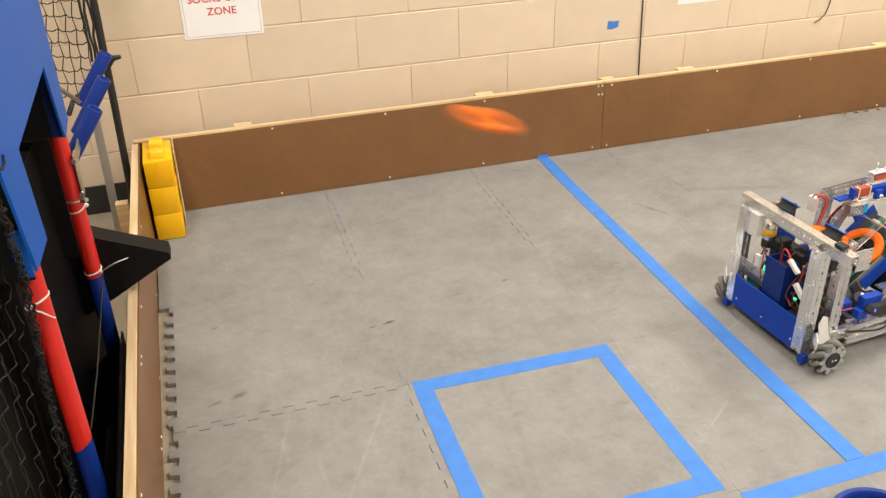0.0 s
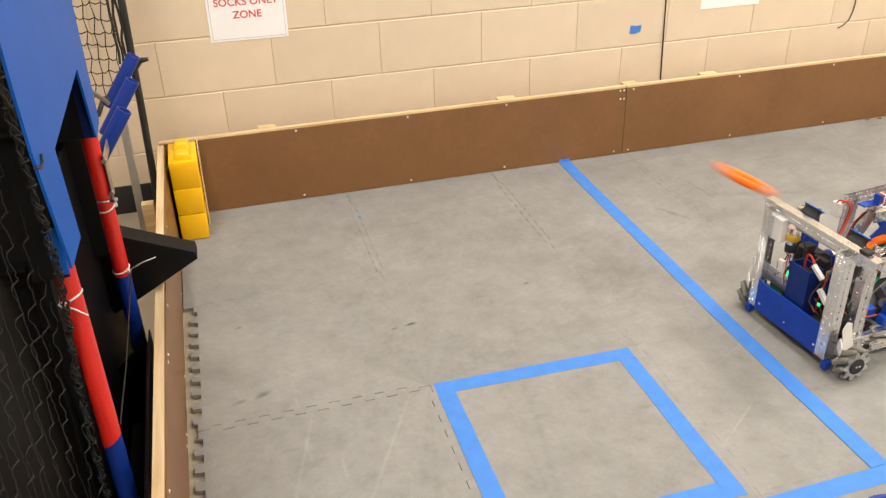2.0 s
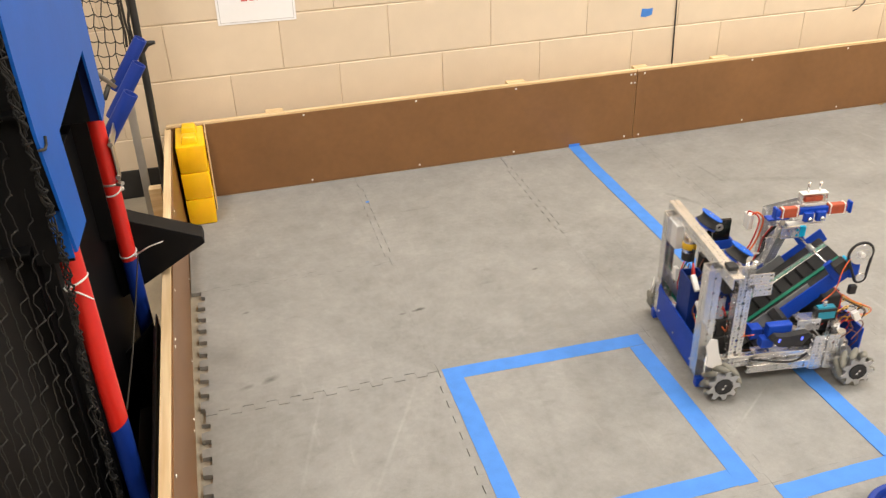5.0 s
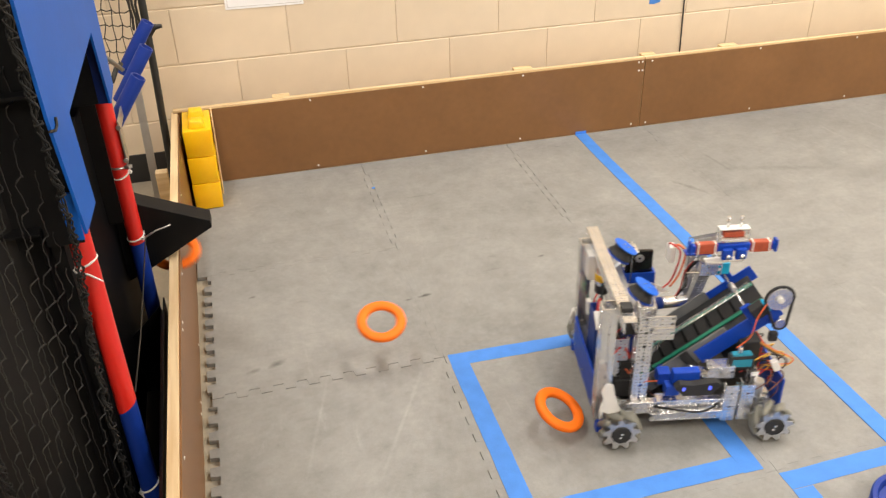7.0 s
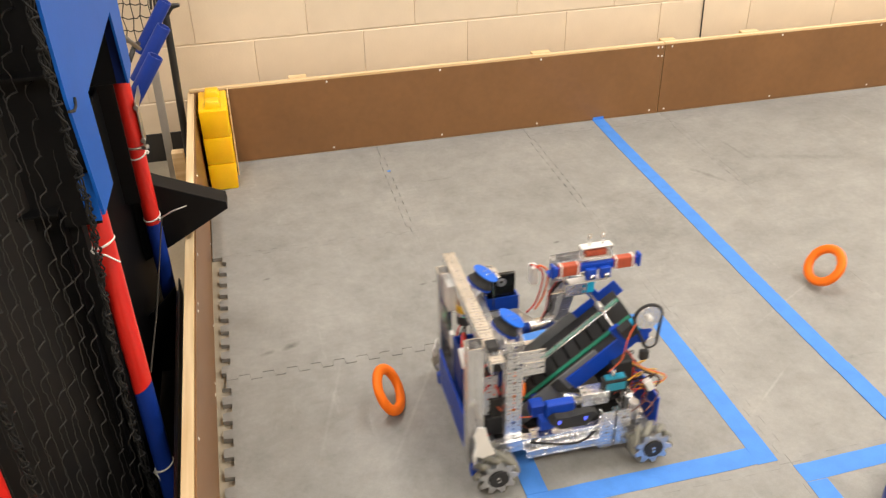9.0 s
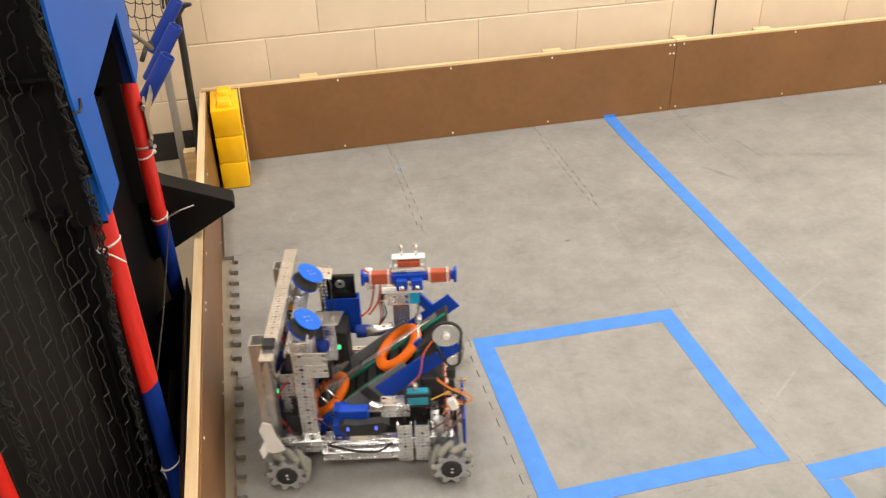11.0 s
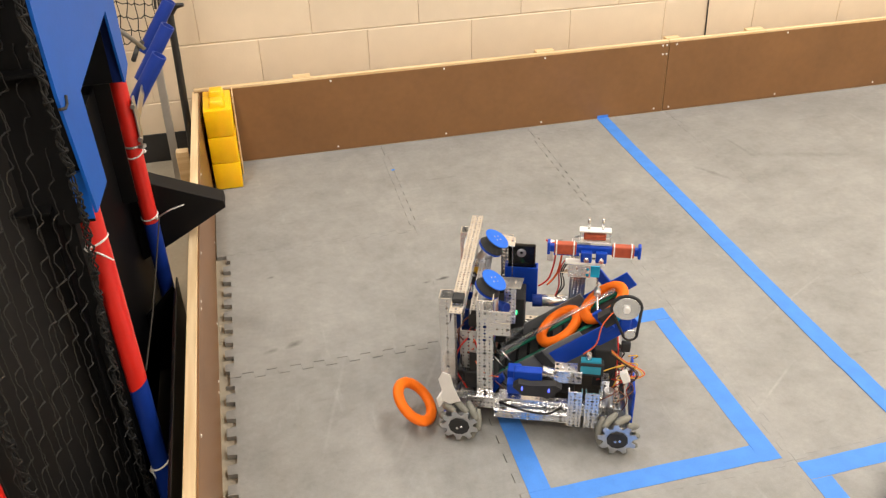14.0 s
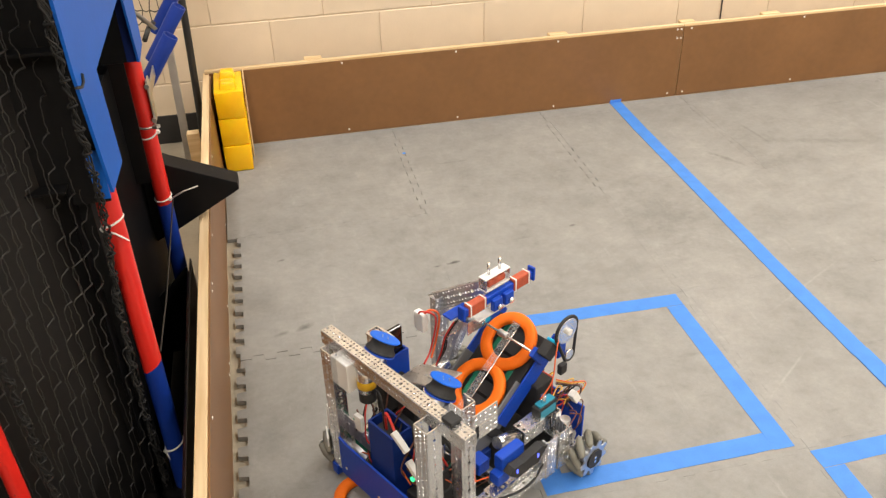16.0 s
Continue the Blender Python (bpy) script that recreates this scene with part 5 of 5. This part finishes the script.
    for k in range(14):
        y = -0.10 + 0.016 * k
        a = Vector((0.150 + 0.02 * math.sin(k * 2.1), y, 0.235 + 0.02 * math.sin(k * 1.3)))
        wire(r, [a, a + Vector((0.02, 0.012 * math.sin(k), -0.03)), a + Vector((0.03, 0.02 * math.sin(k * 1.7), -0.09)), a + Vector((0.0, 0.01, -0.14))], 0.0018, (M_FOAM_BLACK, M_WIRE_RED, M_WIRE_BROWN, M_FOAM_BLACK)[k % 4])
    for x, y, z, w_, d_, h_, mt, name in ((0.068, -0.092, 0.160, 0.034, 0.070, 0.110, M_FOAM_BLACK, "motor_controller"), (0.150, -0.085, 0.095, 0.040, 0.050, 0.045, M_PRINT_DARK, "relay"),
                                          (0.150, 0.096, 0.150, 0.026, 0.030, 0.050, M_FOAM_BLACK, "relay"), (0.180, 0.070, 0.085, 0.030, 0.045, 0.050, M_FOAM_BLACK, "power_module"), (0.110, -0.020, 0.225, 0.040, 0.050, 0.030, M_FOAM_BLACK, "relay"), (0.150, 0.105, 0.275, 0.026, 0.030, 0.036, M_FOAM_BLACK, "power_module")):
        part(name, box(x - w_ / 2, x + w_ / 2, y - d_ / 2, y + d_ / 2, z - h_ / 2, z + h_ / 2, 0.003), mt, r)
    bay = random.Random(77)
    for k in range(34):
        a = Vector((bay.uniform(0.11, 0.195), bay.choice((bay.uniform(-0.125, -0.045), bay.uniform(0.034, 0.108))), bay.uniform(0.10, 0.27)))
        b = a + Vector((bay.uniform(-0.02, 0.015), bay.uniform(-0.035, 0.035), bay.uniform(-0.05, 0.01)))
        c = b + Vector((bay.uniform(-0.03, 0.01), bay.uniform(-0.03, 0.03), bay.uniform(-0.06, -0.01)))
        for q in (a, b, c):
            q.x, q.y, q.z = min(q.x, 0.205), max(-0.13, min(0.112, q.y)), max(q.z, 0.06)
        wire(r, [a, b, c], bay.choice((0.0014, 0.0018, 0.0024)), bay.choice((M_FOAM_BLACK, M_FOAM_BLACK, M_WIRE_BROWN, M_WIRE_RED, M_WIRE_BROWN, M_WIRE_ORANGE)))
    cyl_part("shooter_can", (0.13, 0.02, 0.255), (0.085, 0.05, 0.262), 0.014, M_PRINT_DARK, r, "blue motor can")
    # looms
    rnd = random.Random(21)
    wire(r, [(-0.005, -0.12, 0.33), (-0.012, -0.10, 0.352), (-0.03, -0.095, 0.33), (-0.022, -0.098, 0.27), (0.0, -0.09, 0.24)], 0.0026, M_WIRE_ORANGE)
    wire(r, [(0.0, -0.125, 0.335), (0.006, -0.105, 0.355), (-0.016, -0.09, 0.335), (-0.005, -0.095, 0.26), (0.02, -0.09, 0.235)], 0.0022, M_WIRE_RED)
    wire(r, [(-0.150, 0.120, 0.33), (-0.125, 0.135, 0.30), (-0.115, 0.138, 0.25), (-0.09, 0.132, 0.215)], 0.0015, M_WIRE_ORANGE)
    for k, (mt, out) in enumerate(((M_WIRE_ORANGE, 0.220), (M_WIRE_YELLOW, 0.216), (M_WIRE_BROWN, 0.208), (M_FOAM_BLACK, 0.205))):
        wire(r, [(-0.150, 0.120, 0.222 - 0.004 * k), (-0.178, 0.134, 0.206 - 0.003 * k), (-out, 0.140, 0.186 - 0.002 * k), (-out + 0.006, 0.142, 0.172 - 0.005 * k), (-0.172, 0.132, 0.166 - 0.004 * k)], 0.0013, mt)
    part("connector", box(-0.008, 0.008, -0.008, 0.008, -0.012, 0.012, 0.001), M_WHITE, r, "white plug", m=pose(-0.182, 0.145, 0.172, 10, 25, 0))
    for y in (-0.03, 0.03):
        part("guide_finger", prism([(0.02, 0.018), (0.10, 0.036), (0.10, 0.040), (0.055, 0.054), (0.02, 0.024)], 0.003, Matrix.Translation((0, y, 0)) @ XZ), M_CLEAR, rp, "clear plastic guide finger")
    for k in range(24):
        a = Vector((rnd.uniform(-0.195, -0.165), rnd.uniform(0.06, 0.15), rnd.uniform(0.11, 0.19)))
        b = a + Vector((rnd.uniform(-0.022, 0.01), rnd.uniform(-0.02, 0.02), rnd.uniform(-0.03, 0.01)))
        c = b + Vector((rnd.uniform(-0.02, 0.05), rnd.uniform(-0.03, 0.03), rnd.uniform(-0.05, 0.0)))
        wire(r, [a, (a + b) / 2 + Vector((-0.007, 0.006, 0.008)), b, c], 0.0015, rnd.choice((M_WIRE_RED, M_WIRE_BROWN, M_WIRE_RED, M_WIRE_YELLOW, M_WIRE_BROWN, M_FOAM_BLACK, M_FOAM_BLACK)))
    for k in range(30):
        a = Vector((rnd.uniform(0.08, 0.20), rnd.choice((-1, 1)) * rnd.uniform(0.045, 0.13), rnd.uniform(0.08, 0.26)))
        b = a + Vector((rnd.uniform(-0.04, 0.02), rnd.uniform(-0.05, 0.05), rnd.uniform(-0.07, 0.0)))
        c = b + Vector((rnd.uniform(-0.04, 0.02), rnd.uniform(-0.05, 0.05), rnd.uniform(-0.04, 0.03)))
        for q in (a, b, c):
            q.z, q.x = max(q.z, 0.05), min(q.x, 0.205)
        wire(r, [a, b, c], 0.0014, rnd.choice((M_WIRE_RED, M_WIRE_BROWN, M_FOAM_BLACK, M_FOAM_BLACK, M_WIRE_ORANGE)))
    wire(r, [(0.09, 0.16, 0.082), (0.03, 0.185, 0.085), (-0.02, 0.183, 0.080), (-0.05, 0.18, 0.10)], 0.0026, M_FOAM_BLACK, "cable_loom")
    for x, y, z, w_, d_, h_, mt in ((0.03, 0.07, 0.10, 0.05, 0.04, 0.03, M_PRINT_DARK), (-0.02, 0.12, 0.095, 0.03, 0.03, 0.04, M_FOAM_BLACK), (-0.06, 0.09, 0.10, 0.035, 0.03, 0.05, M_FOAM_BLACK), (0.06, 0.11, 0.13, 0.03, 0.03, 0.03, M_PRINT), (0.0, -0.07, 0.10, 0.06, 0.04, 0.05, M_FOAM_BLACK)):
        part("module", box(x - w_ / 2, x + w_ / 2, y - d_ / 2, y + d_ / 2, z - h_ / 2, z + h_ / 2, 0.002), mt, r)
    cyl_part("intake_motor", (0.0, 0.10, 0.135), (-0.06, 0.10, 0.115), 0.014, M_ALU, r, "intake motor")
    cyl_part("intake_roller", (0.115, -0.075, 0.052), (0.115, 0.085, 0.052), 0.016, M_FOAM_BLACK, r, "black intake roller")
    ws = [wheel(r, sx * 0.174, sy * 0.194, sy, sx * sy) for sx in (1, -1) for sy in (1, -1)]
    return r, ws


ROBOT, WHEELS = build_robot()


# ---- what moves ----
ROBOT_PATH = [
    (0.0, 1.220, -0.096, 184.5), (4.1, 1.220, -0.096, 184.5), (4.3, 1.192, -0.096, 184.4), (4.5, 1.086, -0.093, 184.8), (4.7, 0.945, -0.110, 174.0),
    (5.2, 0.80, -0.16, 172.0), (6.2, 0.70, -0.25, 174.0), (6.8, 0.598, -0.274, 174.6), (7.0, 0.512, -0.275, 168.0), (7.25, 0.43, -0.30, 178.0), (7.5, 0.374, -0.321, 184.3),
    (8.0, 0.211, -0.327, 179.0), (8.5, 0.084, -0.327, 175.0), (9.0, 0.130, -0.312, 179.8), (9.2, 0.290, -0.304, 178.0), (9.7, 0.32, -0.30, 176.0),
    (10.5, -0.10, -0.26, 170.0), (11.3, -0.360, -0.210, 168.5), (11.5, -0.384, -0.199, 171.5), (11.8, -0.36, -0.19, 173.5), (12.1, -0.176, -0.182, 176.0),
    (12.5, 0.042, -0.219, 165.8), (13.0, -0.101, -0.188, 162.0), (13.5, 0.06, -0.208, 166.6), (14.0, 0.148, -0.226, 158.0), (14.5, 0.088, -0.193, 179.5),
    (15.0, 0.122, -0.176, 219.8), (15.5, -0.026, -0.329, 220.5), (16.0, -0.1355, -0.461, 210.2),
]


def robot_at(t):
    """The robot's place and heading, gliding through its rows without overshoot."""
    R = ROBOT_PATH
    i = max(k for k in range(len(R)) if R[k][0] <= t + 1e-6)
    if i == len(R) - 1:
        return R[-1][1:]
    a, b = R[i], R[i + 1]

    def slope(k, c):
        if k in (0, len(R) - 1):
            return 0.0
        d0 = (R[k][c] - R[k - 1][c]) / (R[k][0] - R[k - 1][0])
        d1 = (R[k + 1][c] - R[k][c]) / (R[k + 1][0] - R[k][0])
        return 0.0 if d0 * d1 <= 0 else 2 * d0 * d1 / (d0 + d1)
    h = b[0] - a[0]
    u = (t - a[0]) / h
    out = []
    for c in (1, 2, 3):
        m0, m1 = slope(i, c) * h, slope(i + 1, c) * h
        out.append((2 * u ** 3 - 3 * u * u + 1) * a[c] + (u ** 3 - 2 * u * u + u) * m0 + (3 * u * u - 2 * u ** 3) * b[c] + (u ** 3 - u * u) * m1)
    return out


def robot_pose(t):
    x, y, yaw = robot_at(t)
    return pose(x, y, 0, 0, 0, yaw)


def motions():
    steps = [i / 10 for i in range(161)]
    # the side wall gives way while the robot leans on it, and nudges the goal outwards
    walk(SIDE, [(t, pose(LEFT, FIELD - 0.003, 0, 0, 0, a)) for t, a in ((0.0, 0.58), (10.5, 0.58), (10.9, 0.16), (11.65, 0.16), (11.95, 0.58), (16.0, 0.58))])
    walk(GOAL, [(t, pose(x, 0, 0)) for t, x in ((0.0, 0.0), (10.4, 0.0), (10.9, -0.011), (12.5, -0.014), (14.0, -0.014), (16.0, -0.008))])
    walk(ROBOT, [(t, robot_pose(t)) for t in steps])
    for w in WHEELS:
        base = w.matrix_basis.copy()
        turn, rows, last = 0.0, [], None
        for t in steps:
            p = robot_pose(t) @ base.translation
            if last is not None:
                f = robot_pose(t).to_3x3() @ Vector((1, 0, 0))
                turn += max(-1.3, min(1.3, (p - last).dot(f) / 0.05))
            last = p
            rows.append((t, Matrix.Translation(base.translation) @ Matrix.Rotation(turn, 4, "Y")))
        walk(w, rows)

    def carried(t, s, lift=0.014):
        return robot_pose(t) @ Matrix.Translation(on_ramp(s, lift)) @ RAMP_M.to_3x3().to_4x4()

    def loaded(t):
        return robot_pose(t) @ pose(0.034, 0.004, 0.278, 0, -22, 0)

    def rests(rows):
        return [(t, pose(x, y, z, rx, ry, rz)) for t, x, y, z, rx, ry, rz in rows]

    # first ring: strikes a pipe, drops off towards the near side, is thrown back and scooped up
    walk(RINGS[0], rests([
        (0.0, 0.275, 0.15, 0.651, 6, 22, 0), (0.1, -0.346, 0.17, 0.757, 8, 20, 20), (0.2, -0.640, 0.12, 0.610, 62, 20, 20), (0.3, -0.540, -0.45, 0.500, 52, 30, 10),
        (0.4, -0.47, -1.00, 0.26, 60, 10, 0), (0.6, -0.45, -1.30, 0.0105, 0, 0, 0), (5.75, -0.45, -1.30, 0.0105, 0, 0, 0), (6.0, -0.32, -0.85, 0.30, 20, 0, 0), (6.25, -0.14, -0.52, 0.36, 35, 10, 5), (6.45, 0.02, -0.39, 0.24, 40, 20, 10),
        (6.6, 0.12, -0.33, 0.08, 40, 30, 20), (6.8, 0.198, -0.325, 0.050, 8, 38, 0), (6.9, 0.2, -0.325, 0.030, 5, 15, 0), (7.0, 0.196, -0.329, 0.050, 12, 24, 0), (7.25, 0.13, -0.31, 0.018, 4, 8, 0),
        (7.5, 0.079, -0.298, 0.0105, 0, 0, 0), (7.9, 0.010, -0.300, 0.0105, 0, 0, 0), (8.05, -0.005, -0.30, 0.0105, 0, 0, 0)])
        + [(8.3, robot_pose(8.3) @ pose(0.10, 0.0, 0.075, 0, 38, 0))] + [(t, carried(t, 0.01 + 0.232 * min(1, max(0, (t - 9.2) / 1.9)) + 0.068 * min(1, max(0, (t - 11.6) / 0.8)))) for t in [8.6 + 0.1 * k for k in range(75)]])
    # second ring: waits at the flywheels, flies into the goal, rolls back out and away
    walk(RINGS[1], [(t, loaded(t)) for t in (0.0, 1.0, 1.9)] + rests([
        (2.0, 0.786, -0.12, 0.535, 0, 25, 0), (2.1, 0.345, -0.11, 0.710, 0, 22, 0), (2.2, -0.134, -0.10, 0.800, 0, 19, 0), (2.3, -0.640, -0.10, 0.822, -4, 16, 0), (2.4, -0.83, -0.05, 0.78, 20, 0, 0),
        (2.7, -0.79, -0.20, 0.752, 0, 0, 0), (6.0, -0.79, -0.20, 0.752, 0, 0, 0), (6.2, -0.64, 0.00, 0.78, 20, 0, 0), (6.45, -0.50, 0.09, 0.30, 30, 5, 0), (6.6, -0.41, 0.09, 0.065, 40, -5, 0), (6.8, -0.290, 0.06, 0.15, 40, -22, 0), (6.9, -0.215, 0.03, 0.12, 40, -25, 0), (7.0, -0.153, 0.028, 0.13, 18, 0, 0),
        (7.1, -0.094, 0.03, 0.085, 30, -20, 0), (7.5, 0.185, -0.02, 0.10, 35, -10, 0), (8.0, 0.484, -0.02, 0.085, 40, -20, 0), (8.5, 0.797, -0.019, 0.060, 9, -42, 0), (9.0, 1.081, -0.006, 0.062, 2, -53, 0), (9.2, 1.196, 0.005, 0.062, 0, -56, 0),
        (10.5, 1.90, 0.06, 0.060, 10, -60, 0), (11.2, 2.10, 0.08, 0.0105, 0, 0, 0), (16.0, 2.10, 0.08, 0.0105, 0, 0, 0)]))
    # third ring: rides up behind the second, flies in after it, bounces out and is scooped up
    walk(RINGS[2], [(t, carried(t, 0.24)) for t in (0.0, 1.5, 2.2)] + [(2.6, loaded(2.6)), (3.1, loaded(3.1))] + rests([
        (3.2, 0.841, -0.12, 0.515, 0, 25, 0), (3.3, 0.400, -0.11, 0.689, 0, 22, 0), (3.4, -0.058, -0.10, 0.785, 0, 19, 0), (3.5, -0.577, -0.10, 0.818, -4, 17, 0), (3.6, -0.80, -0.08, 0.79, 10, 5, 0), (3.9, -0.79, -0.18, 0.772, 0, 0, 0),
        (6.4, -0.79, -0.18, 0.772, 0, 0, 0), (6.7, -0.81, 0.0, 0.5, 20, 0, 0), (6.88, -0.74, 0.33, 0.36, 14, 5, 0), (7.0, -0.642, 0.315, 0.262, 18, 2, 0), (7.1, -0.555, 0.25, 0.21, 8, 0, 10), (7.2, -0.46, 0.20, 0.085, 15, 0, 0), (7.35, -0.30, 0.15, 0.12, 15, -8, 0), (7.5, -0.175, 0.087, 0.10, 18, -14, 0),
        (7.75, -0.19, -0.05, 0.13, 15, 5, 0), (8.0, -0.147, -0.147, 0.10, 0, 0, 0), (8.1, -0.16, -0.18, 0.07, -30, -30, 0), (8.25, -0.18, -0.21, 0.06, 30, -45, 0), (8.5, -0.194, -0.223, 0.0105, 0, 0, 0), (8.75, -0.20, -0.215, 0.012, 0, 4, 0), (9.0, -0.217, -0.202, 0.058, 18, 60, 0), (9.1, -0.24, -0.207, 0.045, 0, 40, 0), (9.2, -0.261, -0.207, 0.0105, 0, 0, 0),
        (10.3, -0.265, -0.21, 0.0105, 0, 0, 0)])
        + [(10.7, robot_pose(10.7) @ pose(0.16, 0.0, 0.03, 0, 20, 0))] + [(t, carried(t, 0.015 + 0.007 * min(1, (t - 11.0) / 0.5) + 0.076 * min(1, max(0, (t - 11.7) / 0.8)) + 0.055 * min(1, max(0, (t - 12.5) / 0.5)) + 0.042 * min(1, max(0, (t - 13.0) / 1.2)))) for t in [11.0 + 0.1 * k for k in range(51)]])
    # fourth ring: drops out under the black gusset and rolls to the robot, which pushes it along
    walk(RINGS[3], rests([
        (0.0, -0.79, -0.32, 0.752, 0, 0, 0), (12.2, -0.79, -0.32, 0.752, 0, 0, 0), (12.4, -0.81, 0.0, 0.50, 15, 0, 30), (12.56, -0.79, 0.32, 0.38, 10, 0, 20), (12.7, -0.619, 0.287, 0.25, 8, -8, 10), (12.8, -0.540, 0.27, 0.13, 8, 0, 0), (12.9, -0.448, 0.10, 0.065, 15, 10, 0), (13.0, -0.356, 0.155, 0.12, 10, -5, 0),
        (13.1, -0.42, 0.165, 0.12, 25, -15, 0), (13.3, -0.47, 0.06, 0.055, 20, 30, 0), (13.5, -0.398, -0.020, 0.055, 12, 22, 0), (13.7, -0.299, -0.109, 0.060, 20, 36, 0), (14.0, -0.174, -0.263, 0.057, 12, 42, 0), (14.15, -0.20, -0.285, 0.064, 10, 78, 0), (14.4, -0.205, -0.31, 0.056, 12, 122, 0), (14.5, -0.199, -0.318, 0.047, 24, 150, 0),
        (14.6, -0.185, -0.345, 0.020, -5, 170, 0), (14.7, -0.183, -0.350, 0.0105, 0, 180, 0), (15.0, -0.184, -0.351, 0.0105, 0, 180, 0), (15.2, -0.21, -0.372, 0.0105, 0, 180, 0), (15.5, -0.302, -0.451, 0.0105, 0, 180, 0), (16.0, -0.355, -0.512, 0.0105, 0, 180, 0)]))


motions()
